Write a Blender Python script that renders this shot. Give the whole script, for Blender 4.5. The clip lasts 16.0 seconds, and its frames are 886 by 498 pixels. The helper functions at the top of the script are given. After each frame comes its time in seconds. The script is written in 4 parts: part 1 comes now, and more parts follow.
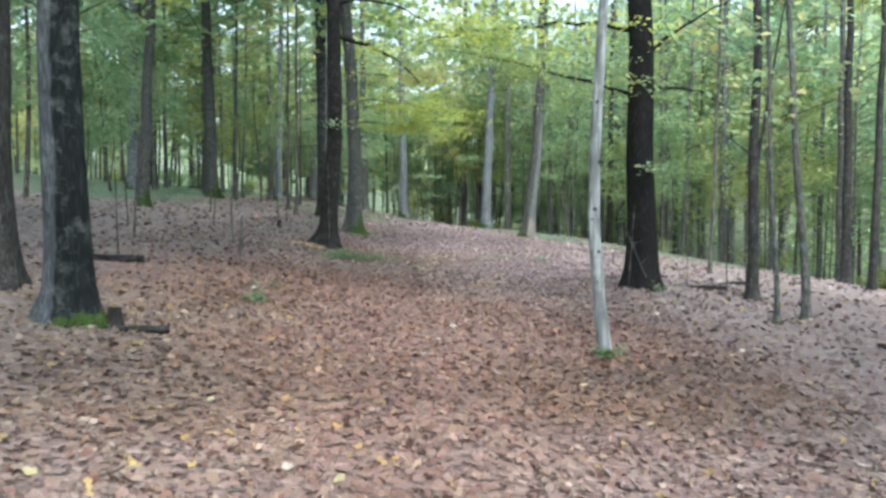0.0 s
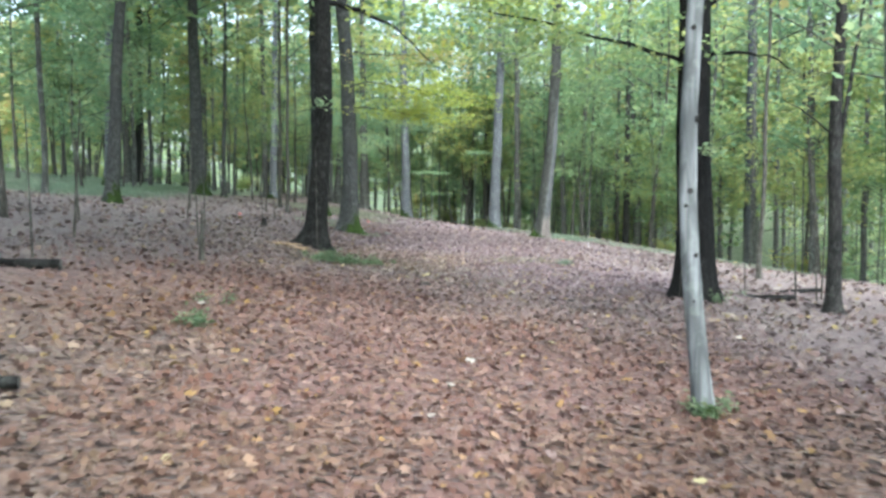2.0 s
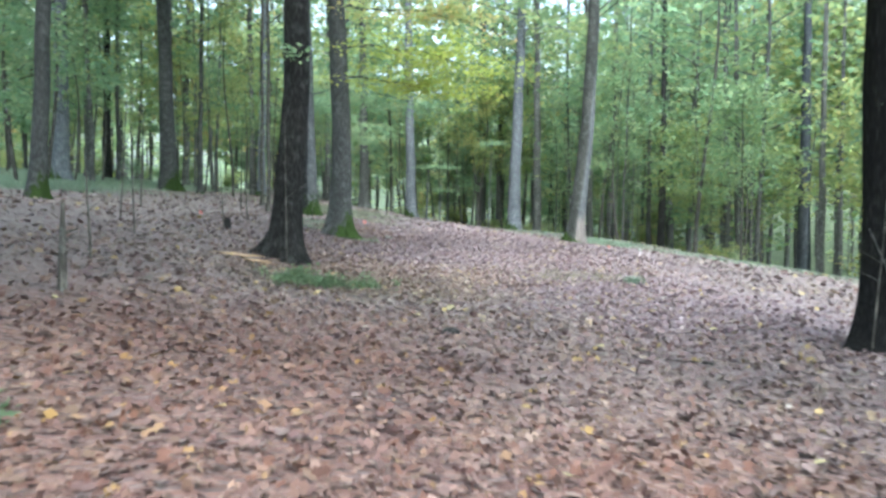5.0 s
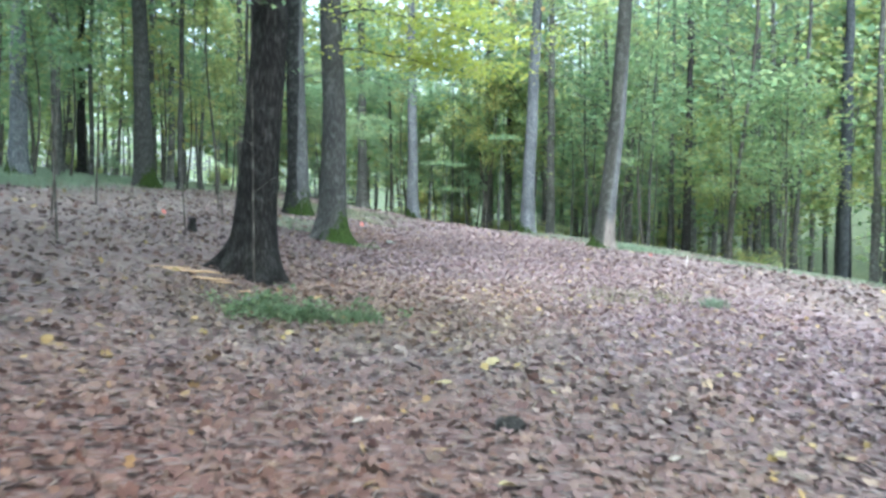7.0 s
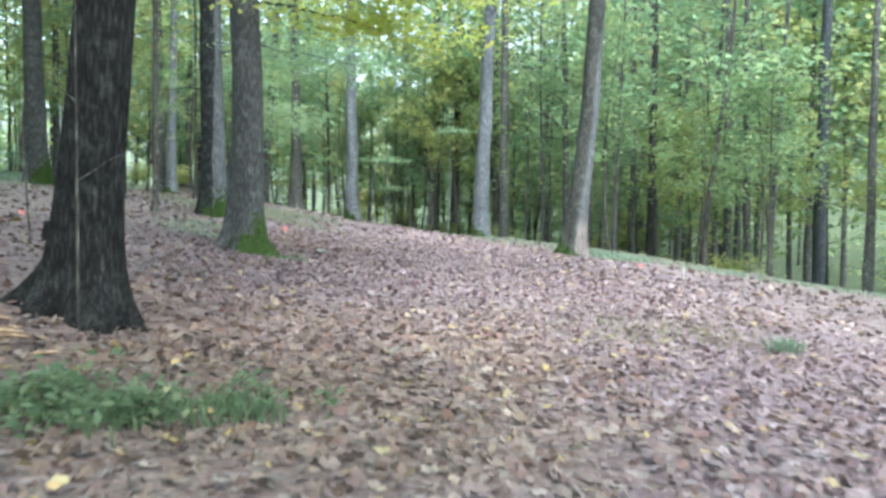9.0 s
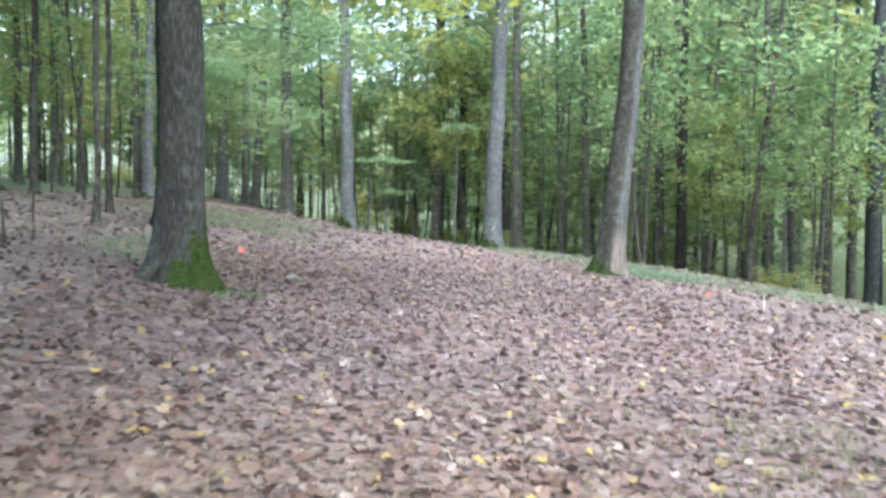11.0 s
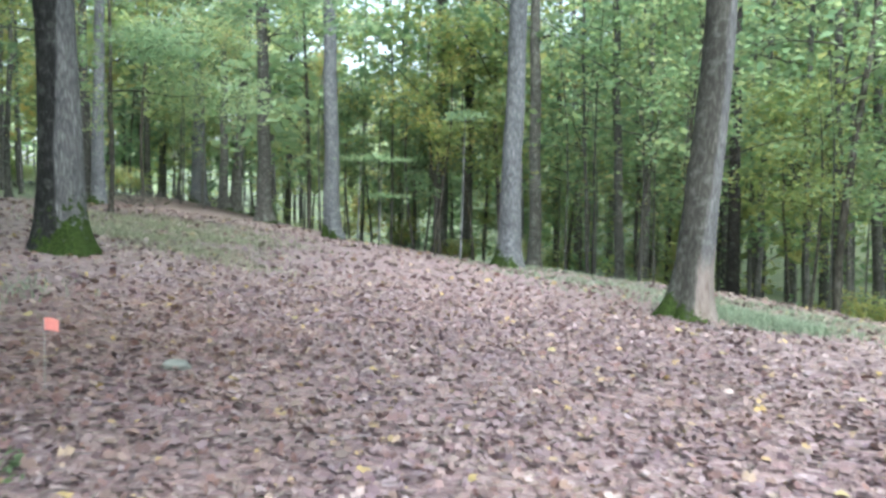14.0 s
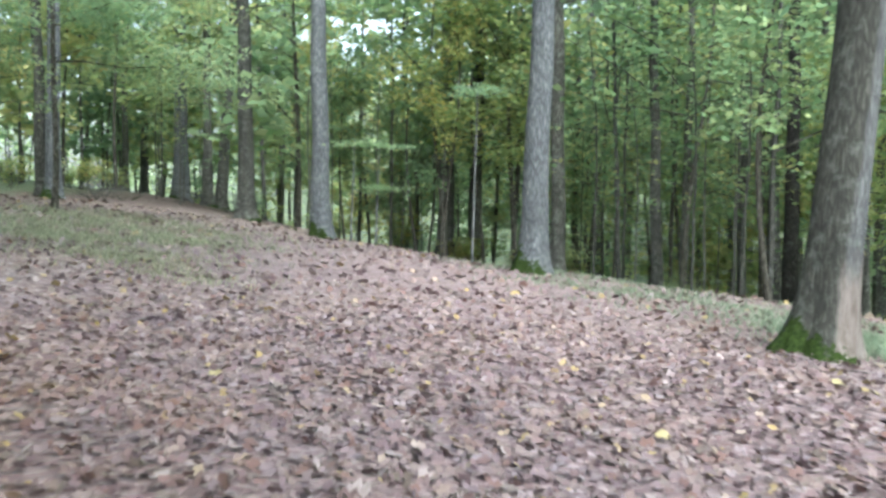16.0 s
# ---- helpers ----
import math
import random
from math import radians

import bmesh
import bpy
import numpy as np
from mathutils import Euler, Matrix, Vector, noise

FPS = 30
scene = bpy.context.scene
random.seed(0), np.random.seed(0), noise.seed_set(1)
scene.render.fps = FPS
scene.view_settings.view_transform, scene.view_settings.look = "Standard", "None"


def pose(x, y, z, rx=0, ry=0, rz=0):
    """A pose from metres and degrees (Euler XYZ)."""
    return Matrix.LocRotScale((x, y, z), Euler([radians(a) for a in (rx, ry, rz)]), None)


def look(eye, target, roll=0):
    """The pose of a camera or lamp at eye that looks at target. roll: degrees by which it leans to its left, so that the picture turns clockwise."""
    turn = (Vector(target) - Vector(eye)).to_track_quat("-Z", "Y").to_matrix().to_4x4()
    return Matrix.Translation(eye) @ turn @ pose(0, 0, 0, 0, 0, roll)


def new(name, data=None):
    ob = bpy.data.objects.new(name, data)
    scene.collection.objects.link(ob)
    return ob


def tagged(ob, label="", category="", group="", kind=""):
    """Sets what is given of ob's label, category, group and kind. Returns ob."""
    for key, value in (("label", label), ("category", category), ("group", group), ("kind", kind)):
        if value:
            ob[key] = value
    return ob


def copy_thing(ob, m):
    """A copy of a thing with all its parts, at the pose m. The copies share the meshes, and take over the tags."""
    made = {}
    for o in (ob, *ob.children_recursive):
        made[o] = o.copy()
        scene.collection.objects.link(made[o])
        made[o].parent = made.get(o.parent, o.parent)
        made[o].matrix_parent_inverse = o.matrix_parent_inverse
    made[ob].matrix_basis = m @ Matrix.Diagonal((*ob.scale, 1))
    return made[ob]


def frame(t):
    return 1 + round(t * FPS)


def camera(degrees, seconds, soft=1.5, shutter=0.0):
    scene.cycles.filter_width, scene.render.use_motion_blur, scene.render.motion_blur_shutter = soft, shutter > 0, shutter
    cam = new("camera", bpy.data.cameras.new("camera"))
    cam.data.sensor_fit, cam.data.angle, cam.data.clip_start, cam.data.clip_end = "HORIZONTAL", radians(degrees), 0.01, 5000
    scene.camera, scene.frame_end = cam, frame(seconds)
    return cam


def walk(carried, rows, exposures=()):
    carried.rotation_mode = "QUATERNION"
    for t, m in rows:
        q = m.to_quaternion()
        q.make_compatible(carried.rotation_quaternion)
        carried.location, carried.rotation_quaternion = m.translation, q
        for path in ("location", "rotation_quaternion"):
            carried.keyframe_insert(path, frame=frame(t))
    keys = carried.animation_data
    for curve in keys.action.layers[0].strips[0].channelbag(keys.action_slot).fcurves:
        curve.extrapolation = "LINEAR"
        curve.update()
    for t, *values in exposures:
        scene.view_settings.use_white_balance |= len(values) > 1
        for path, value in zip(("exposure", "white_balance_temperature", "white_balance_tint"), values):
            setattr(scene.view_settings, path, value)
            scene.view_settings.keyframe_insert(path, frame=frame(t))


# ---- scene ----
cam = camera(51.8, 16.0, soft=2.9, shutter=0.5)
METRES, EYE, TILT, LEAN, TURN = 34.091, 1.5, 0.0, 4.5, 0.0
ROWS = [
    (0.0, 0.0, 0.0, 0.0, 0.3, -3.42, -4.95),
    (0.5, -0.0005, 0.0244, -0.0017, 0.32, -3.4, -4.93),
    (1.0, -0.0011, 0.0509, -0.0036, 0.38, -3.38, -4.93),
    (1.5, -0.0019, 0.0806, -0.0046, 0.46, -3.39, -4.9),
    (2.0, -0.003, 0.112, -0.0065, 0.51, -3.38, -4.91),
    (2.5, -0.0046, 0.1474, -0.0078, 0.59, -3.38, -4.88),
    (3.0, -0.0057, 0.1718, -0.0084, 0.65, -3.38, -4.82),
    (3.5, -0.007, 0.2015, -0.0092, 0.73, -3.39, -4.8),
    (4.0, -0.0086, 0.237, -0.0104, 0.79, -3.38, -4.85),
    (6.5, -0.0245, 0.4021, -0.0145, 0.55, -3.37, -5.32),
    (7.0, -0.0258, 0.4298, -0.0154, 0.62, -3.34, -5.33),
    (7.5, -0.0271, 0.4656, -0.0169, -0.35, -3.22, -5.34),
    (8.0, -0.0284, 0.4985, -0.0187, -2.52, -3.0, -5.45),
    (8.5, -0.0288, 0.5287, -0.0198, -3.14, -2.9, -5.44),
    (9.0, -0.0292, 0.5563, -0.018, -3.1, -2.9, -5.45),
    (9.5, -0.0291, 0.5876, -0.0146, -3.05, -2.87, -5.43),
    (12.0, -0.0226, 0.752, -0.014, -2.83, -2.79, -5.22),
    (12.5, -0.0216, 0.7878, -0.0126, -2.82, -2.81, -5.22),
    (13.0, -0.0207, 0.814, -0.0094, -2.8, -2.8, -5.19),
    (13.5, -0.0197, 0.8383, -0.0084, -2.79, -2.75, -5.17),
    (14.0, -0.0184, 0.8661, -0.0087, -2.78, -2.78, -5.18),
    (14.5, -0.0173, 0.8964, -0.0103, -2.74, -2.79, -5.11),
    (15.0, -0.0168, 0.9302, -0.012, -2.71, -2.81, -5.11),
    (15.5, -0.0165, 0.9633, -0.0133, -2.69, -2.82, -5.07),
    (16.0, -0.016, 0.9975, -0.014, -2.65, -2.83, -5.08),
]
walk(cam, [(t, pose(0, 0, EYE, TILT, LEAN, TURN) @ pose(METRES * x, METRES * y, METRES * z, 90 + pitch, roll, yaw)) for t, x, y, z, yaw, pitch, roll in ROWS],
     exposures=[(0.0, 1.79, 5800, 0), (1.2, 1.9, 5780, 0), (4.0, 1.99, 5600, -1), (6.5, 2.13, 5440, -1), (9.5, 2.16, 5650, 0), (12.0, 1.99, 5870, 3), (13.5, 2.03, 5900, 3), (16.0, 1.99, 5930, 0)])

# ---- light: an even, bright grey evening sky above the canopy ----
world = bpy.data.worlds.new("overcast_sky")
scene.world = world
world.use_nodes = True
wn, wl = world.node_tree.nodes, world.node_tree.links
sky = wn.new("ShaderNodeTexSky")
sky.sky_type = "NISHITA"
sky.sun_disc = False
sky.sun_elevation, sky.sun_rotation = radians(54), radians(160)
sky.air_density, sky.dust_density, sky.ozone_density = 1.0, 4.0, 1.0
haze = wn.new("ShaderNodeHueSaturation")
haze.inputs["Saturation"].default_value = 0.55
wl.new(sky.outputs[0], haze.inputs["Color"])
wl.new(haze.outputs[0], wn["Background"].inputs["Color"])
wn["Background"].inputs["Strength"].default_value = 0.15
sun_data = bpy.data.lights.new("sun", "SUN")
sun_data.energy, sun_data.angle, sun_data.color = 1.1, radians(60), (1.0, 0.96, 0.9)
sun = new("sun", sun_data)
sun.matrix_world = look((0, 0, 60), (-8, 22, 28))


# ---- materials ----
def material(name, rough=0.9):
    m = bpy.data.materials.new(name)
    m.use_nodes = True
    bsdf = m.node_tree.nodes["Principled BSDF"]
    bsdf.inputs["Roughness"].default_value = rough
    bsdf.inputs["Specular IOR Level"].default_value = 0.25
    return m, m.node_tree.nodes, m.node_tree.links, bsdf


def ramp(nodes, stops):
    r = nodes.new("ShaderNodeValToRGB")
    e = r.color_ramp.elements
    while len(e) < len(stops):
        e.new(0.5)
    for k, (p, c) in zip(e, stops):
        k.position, k.color = p, (*c, 1)
    return r


def noise_node(nodes, links, vec, scale, detail=4, rough=0.6, stretch=None):
    n = nodes.new("ShaderNodeTexNoise")
    n.inputs["Scale"].default_value, n.inputs["Detail"].default_value, n.inputs["Roughness"].default_value = scale, detail, rough
    if stretch:
        mp = nodes.new("ShaderNodeMapping")
        mp.inputs["Scale"].default_value = stretch
        links.new(vec, mp.inputs["Vector"])
        vec = mp.outputs[0]
    links.new(vec, n.inputs["Vector"])
    return n


def mix_colour(nodes, links, fac, a, b, mode="MIX"):
    x = nodes.new("ShaderNodeMix")
    x.data_type, x.blend_type = "RGBA", mode
    for key, v in ((0, fac), (6, a), (7, b)):
        if hasattr(v, "is_linked"):
            links.new(v, x.inputs[key])
        elif key:
            x.inputs[key].default_value = (*v, 1)
        else:
            x.inputs[key].default_value = v
    return x.outputs[2]


def math_node(nodes, links, op, a, b=0.0, clamp=False):
    x = nodes.new("ShaderNodeMath")
    x.operation, x.use_clamp = op, clamp
    for i, v in enumerate((a, b)):
        if hasattr(v, "is_linked"):
            links.new(v, x.inputs[i])
        else:
            x.inputs[i].default_value = v
    return x.outputs[0]


def bark(name, dark, mid, pale, ridges=16.0, lichen=0.0, moss=0.0, relief=0.5, streak=0.0, side_tone=(0.2, 0.21, 0.2), mossy=0.9, tilt=0.0, bare=0.0):
    """Furrowed bark: vertical ridges, blotches, lichen, one side darkened, moss round the foot, and bare wood up to a
    height where the bark has come off. tilt: the stem's lean, metres a metre.
    """
    m, n, l, bsdf = material(name, 0.95)
    bsdf.inputs["Specular IOR Level"].default_value = 0.08
    tc = n.new("ShaderNodeTexCoord").outputs["Object"]
    fine = noise_node(n, l, tc, ridges, 6, 0.65, (1, 1, 0.16))
    blot = noise_node(n, l, tc, 2.3, 4, 0.6, (1, 1, 0.5))
    crack = n.new("ShaderNodeTexVoronoi")
    crack.feature = "DISTANCE_TO_EDGE"
    crack.inputs["Scale"].default_value = ridges * 0.9
    mp = n.new("ShaderNodeMapping")
    mp.inputs["Scale"].default_value = (1, 1, 0.13)
    l.new(mix_colour(n, l, 0.06, tc, fine.outputs["Color"]), mp.inputs["Vector"])
    l.new(mp.outputs[0], crack.inputs["Vector"])
    depth = math_node(n, l, "MULTIPLY", crack.outputs["Distance"], 4.0, True)
    height = math_node(n, l, "ADD", math_node(n, l, "MULTIPLY", depth, 0.7), fine.outputs["Fac"])
    r = ramp(n, [(0.45, dark), (0.85, mid), (1.25 / 1.3, pale)])
    l.new(math_node(n, l, "MULTIPLY", height, 0.72), r.inputs[0])
    tone = ramp(n, [(0.3, (0.72, 0.72, 0.73)), (0.7, (1.18, 1.16, 1.15))])
    l.new(blot.outputs["Fac"], tone.inputs[0])
    col = mix_colour(n, l, 1.0, r.outputs[0], tone.outputs[0], "MULTIPLY")
    sep = n.new("ShaderNodeSeparateXYZ")
    l.new(tc, sep.inputs[0])
    across = math_node(n, l, "ADD", sep.outputs[0], math_node(n, l, "MULTIPLY", sep.outputs[2], -tilt))
    if streak:
        side = math_node(n, l, "ADD", math_node(n, l, "MULTIPLY", across, streak), noise_node(n, l, tc, 1.6, 4, 0.6, (1, 1, 0.5)).outputs["Fac"])
        wr = ramp(n, [(0.30, (1, 1, 1)), (0.45, side_tone)])
        l.new(side, wr.inputs[0])
        col = mix_colour(n, l, 1.0, col, wr.outputs[0], "MULTIPLY")
    if lichen:
        spots = noise_node(n, l, tc, 5.5, 5, 0.7)
        lr = ramp(n, [(0.52, (0, 0, 0)), (0.66, (lichen, lichen, lichen))])
        l.new(spots.outputs["Fac"], lr.inputs[0])
        col = mix_colour(n, l, lr.outputs[0], col, (0.36, 0.40, 0.37))
    if bare:
        rag = noise_node(n, l, tc, 5.0, 5, 0.7, (1, 1, 0.35)).outputs["Fac"]
        below = math_node(n, l, "ADD", math_node(n, l, "MULTIPLY", sep.outputs[2], -2.2), math_node(n, l, "MULTIPLY", rag, 2.4))
        below = math_node(n, l, "ADD", below, 2.2 * bare - 1.2, True)
        right = math_node(n, l, "ADD", math_node(n, l, "MULTIPLY", across, 14.0), math_node(n, l, "MULTIPLY", rag, 3.0))
        right = math_node(n, l, "ADD", right, -1.0, True)
        wood = ramp(n, [(0.35, (0.13, 0.105, 0.095)), (0.5, (0.222, 0.192, 0.18)), (0.68, (0.33, 0.308, 0.298))])
        l.new(noise_node(n, l, tc, 13.0, 5, 0.65, (1, 1, 0.12)).outputs["Fac"], wood.inputs[0])
        col = mix_colour(n, l, math_node(n, l, "MULTIPLY", below, right), col, wood.outputs[0])
    if moss:
        ms = noise_node(n, l, tc, 6.0, 4, 0.65)
        up = math_node(n, l, "MULTIPLY", sep.outputs[2], -1.0 / moss)
        side = math_node(n, l, "MULTIPLY", sep.outputs[0], mossy)
        k = math_node(n, l, "ADD", math_node(n, l, "ADD", up, side), math_node(n, l, "MULTIPLY", ms.outputs["Fac"], 3.0))
        mr = ramp(n, [(0.45, (0, 0, 0)), (0.62, (1, 1, 1))])
        l.new(math_node(n, l, "ADD", k, -0.55, True), mr.inputs[0])
        mg = ramp(n, [(0.3, (0.018, 0.031, 0.010)), (0.7, (0.050, 0.078, 0.021))])
        l.new(noise_node(n, l, tc, 26, 3).outputs["Fac"], mg.inputs[0])
        col = mix_colour(n, l, mr.outputs[0], col, mg.outputs[0])
    l.new(col, bsdf.inputs["Base Color"])
    b = n.new("ShaderNodeBump")
    b.inputs["Strength"].default_value, b.inputs["Distance"].default_value = relief, 0.05
    l.new(height, b.inputs["Height"])
    l.new(b.outputs[0], bsdf.inputs["Normal"])
    return m


def foliage(name, stops, clear=0.55):
    """Thin leaves, each with its own tint, that let light through."""
    m, n, l, bsdf = material(name, 0.6)
    geo = n.new("ShaderNodeNewGeometry")
    inf = n.new("ShaderNodeObjectInfo")
    v = math_node(n, l, "ADD", math_node(n, l, "MULTIPLY", geo.outputs["Random Per Island"], 0.6),
                  math_node(n, l, "MULTIPLY", inf.outputs["Random"], 0.4))
    r = ramp(n, stops)
    l.new(v, r.inputs[0])
    l.new(r.outputs[0], bsdf.inputs["Base Color"])
    tr = n.new("ShaderNodeBsdfTranslucent")
    l.new(mix_colour(n, l, 1.0, r.outputs[0], (2.65, 2.7, 2.6), "MULTIPLY"), tr.inputs["Color"])
    ms = n.new("ShaderNodeMixShader")
    ms.inputs[0].default_value = clear
    l.new(bsdf.outputs[0], ms.inputs[1])
    l.new(tr.outputs[0], ms.inputs[2])
    l.new(ms.outputs[0], n["Material Output"].inputs["Surface"])
    return m


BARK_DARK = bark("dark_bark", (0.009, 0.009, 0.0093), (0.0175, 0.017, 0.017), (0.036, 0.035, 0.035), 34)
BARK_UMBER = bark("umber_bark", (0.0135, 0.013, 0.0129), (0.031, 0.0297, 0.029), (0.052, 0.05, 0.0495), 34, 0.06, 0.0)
BARK_DUSKY = bark("dusky_bark", (0.025, 0.024, 0.024), (0.052, 0.050, 0.048), (0.103, 0.101, 0.096), 34, 0.1, 0.0)
# Brown, woodland and thin bark are lightened: distance haze put into the colour.
BARK_BROWN = bark("brown_bark", (0.057, 0.058, 0.055), (0.123, 0.123, 0.116), (0.211, 0.210, 0.199), 34, 0.3, 0.10)
BARK_WOOD = bark("hazed_woodland_bark", (0.07, 0.071, 0.065), (0.15, 0.15, 0.14), (0.25, 0.25, 0.236), 30, 0.4, 0.0)
BARK_GREY = bark("grey_bark", (0.05, 0.051, 0.05), (0.086, 0.088, 0.086), (0.135, 0.137, 0.134), 32, 0.14, 0.72, mossy=2.0)
BARK_ASH = bark("ash_bark", (0.10, 0.108, 0.12), (0.20, 0.214, 0.235), (0.30, 0.318, 0.345), 32, 0.2, 0.55, mossy=-1.5)
# Scarred tree: the shade on its left side is painted into the bark.
BARK_SCAR = bark("scarred_bark", (0.10, 0.104, 0.11), (0.165, 0.17, 0.18), (0.23, 0.237, 0.248), 30, 0.2, 0.30, streak=-3.0, side_tone=(0.54, 0.53, 0.46), mossy=-2.4, tilt=0.105, bare=1.15)
BARK_STREAK = bark("streaked_bark", (0.045, 0.05, 0.057), (0.08, 0.088, 0.10), (0.13, 0.14, 0.156), 26, 0.12, 0.12, streak=5.0)
BARK_TWO = bark("two_tone_bark", (0.085, 0.088, 0.092), (0.15, 0.155, 0.163), (0.225, 0.23, 0.24), 30, 0.15, 0.95, streak=-5.0, side_tone=(0.26, 0.26, 0.25))
BARK_PALE = bark("pale_bark", (0.125, 0.132, 0.136), (0.245, 0.257, 0.268), (0.33, 0.345, 0.36), 10, 0.3, 0.22, 0.2)
BARK_THIN = bark("thin_bark", (0.049, 0.046, 0.040), (0.116, 0.110, 0.095), (0.220, 0.210, 0.183), 30, 0.3, 0.0, 0.3)

GREEN = foliage("green_leaf", [(0.0, (0.090, 0.145, 0.092)), (0.5, (0.132, 0.186, 0.104)), (0.85, (0.193, 0.216, 0.111)), (1.0, (0.271, 0.227, 0.111))], 0.6)
PALE_GREEN = foliage("pale_green_leaf", [(0.0, (0.116, 0.177, 0.113)), (0.6, (0.161, 0.214, 0.129)), (1.0, (0.227, 0.235, 0.132))], 0.6)
YELLOW = foliage("yellow_leaf", [(0.0, (0.15, 0.195, 0.065)), (0.5, (0.25, 0.275, 0.078)), (0.85, (0.33, 0.305, 0.08)), (1.0, (0.36, 0.26, 0.085))], 0.6)
MIXED = foliage("turning_leaf", [(0.0, (0.113, 0.164, 0.081)), (0.45, (0.179, 0.210, 0.090)), (0.8, (0.263, 0.244, 0.098)), (1.0, (0.348, 0.231, 0.102))], 0.6)
# Leaves of the far trees, made paler to paint haze into their colour.
HAZY_GREEN = foliage("hazy_green_leaf", [(0.0, (0.135, 0.196, 0.129)), (0.5, (0.183, 0.236, 0.141)), (0.85, (0.241, 0.258, 0.141)), (1.0, (0.302, 0.256, 0.137))], 0.62)
HAZY_MIXED = foliage("hazy_turning_leaf", [(0.0, (0.155, 0.204, 0.114)), (0.45, (0.216, 0.246, 0.125)), (0.8, (0.284, 0.268, 0.127)), (1.0, (0.350, 0.250, 0.127))], 0.62)
HAZED = foliage("hazed_distant_leaf", [(0.0, (0.193, 0.249, 0.158)), (0.5, (0.268, 0.303, 0.184)), (0.85, (0.341, 0.325, 0.184)), (1.0, (0.408, 0.304, 0.175))], 0.62)


def patch(n, l, p, x, y, rx, ry):
    """A soft-edged oval of the forest floor."""
    mp = n.new("ShaderNodeMapping")
    mp.vector_type = "TEXTURE"
    mp.inputs["Location"].default_value, mp.inputs["Scale"].default_value = (x, y, 0), (rx, ry, 1000)
    l.new(p, mp.inputs["Vector"])
    gr = n.new("ShaderNodeTexGradient")
    gr.gradient_type = "SPHERICAL"
    l.new(mp.outputs[0], gr.inputs["Vector"])
    return math_node(n, l, "MULTIPLY", gr.outputs["Fac"], 1.8, True)


# First two lists: shade under the trees, put into the litter's colour.
SHADED = ((-9.5, 23.0, 6.5, 16.0), (8.6, 19.5, 4.0, 9.0), (6.8, 14.5, 3.6, 6.5), (-11.0, 78.0, 11.0, 13.0), (-5.4, 33.5, 4.6, 7.0), (4.4, 11.0, 3.4, 7.0), (3.8, 14.6, 3.2, 4.2), (-4.7, 7.6, 3.2, 4.2), (3.7, 19.0, 2.6, 4.5), (-6.4, 21.5, 3.2, 6.0))
HALF_SHADED = ((-2.2, 19.6, 6.5, 4.2), (-4.6, 24.5, 4.2, 8.0))
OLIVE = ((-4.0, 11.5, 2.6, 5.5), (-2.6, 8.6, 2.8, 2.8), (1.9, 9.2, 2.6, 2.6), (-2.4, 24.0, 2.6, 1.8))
# Dark earth bank, its colour darkened further for missing tree shade.
SHADED_EARTH = ((-10.0, 76.5, 8.0, 8.0), (-16.0, 70.0, 7.0, 7.0))
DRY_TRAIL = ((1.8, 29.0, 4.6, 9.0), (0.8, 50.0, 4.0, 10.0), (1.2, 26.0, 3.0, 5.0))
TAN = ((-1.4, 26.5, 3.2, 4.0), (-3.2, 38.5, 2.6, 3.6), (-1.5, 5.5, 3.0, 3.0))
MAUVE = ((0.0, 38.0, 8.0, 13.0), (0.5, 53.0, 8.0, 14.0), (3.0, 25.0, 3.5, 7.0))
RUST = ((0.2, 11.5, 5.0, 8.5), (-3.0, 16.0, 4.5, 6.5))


def litter_tint(n, l, p, col):
    """Rust-red oak leaves early on, tree shade painted as darker ovals, dry pale leaves on the trodden trail, all in
    irregular patches.
    """
    warp = noise_node(n, l, p, 0.55, 4, 0.6)
    q = n.new("ShaderNodeVectorMath")
    q.operation = "MULTIPLY_ADD"
    l.new(warp.outputs["Color"], q.inputs[0])
    q.inputs[1].default_value = (4.0, 4.0, 0)
    l.new(p, q.inputs[2])
    back = n.new("ShaderNodeVectorMath")
    back.operation = "ADD"
    l.new(q.outputs[0], back.inputs[0])
    back.inputs[1].default_value = (-2.0, -2.0, 0)
    for spots, tint in ((SHADED, (0.60, 0.575, 0.575)), (HALF_SHADED, (0.68, 0.64, 0.63)), (OLIVE, (0.80, 0.80, 0.71)), (SHADED_EARTH, (0.5, 0.43, 0.4)), (DRY_TRAIL, (1.26, 1.24, 1.22)), (TAN, (1.08, 1.02, 0.93)), (MAUVE, (0.99, 0.95, 1.06)), (RUST, (0.84, 0.635, 0.55))):
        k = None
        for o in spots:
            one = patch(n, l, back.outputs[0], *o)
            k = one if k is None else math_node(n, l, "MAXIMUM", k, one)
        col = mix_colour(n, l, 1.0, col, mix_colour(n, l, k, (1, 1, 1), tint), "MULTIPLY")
    blot = ramp(n, [(0.28, (0.82, 0.82, 0.90)), (0.42, (0.98, 0.94, 0.96)), (0.56, (1.05, 1.02, 1.0)), (0.72, (1.08, 1.0, 0.90))])
    l.new(noise_node(n, l, p, 1.3, 5, 0.7).outputs["Fac"], blot.inputs[0])
    return mix_colour(n, l, 1.0, col, blot.outputs[0], "MULTIPLY")


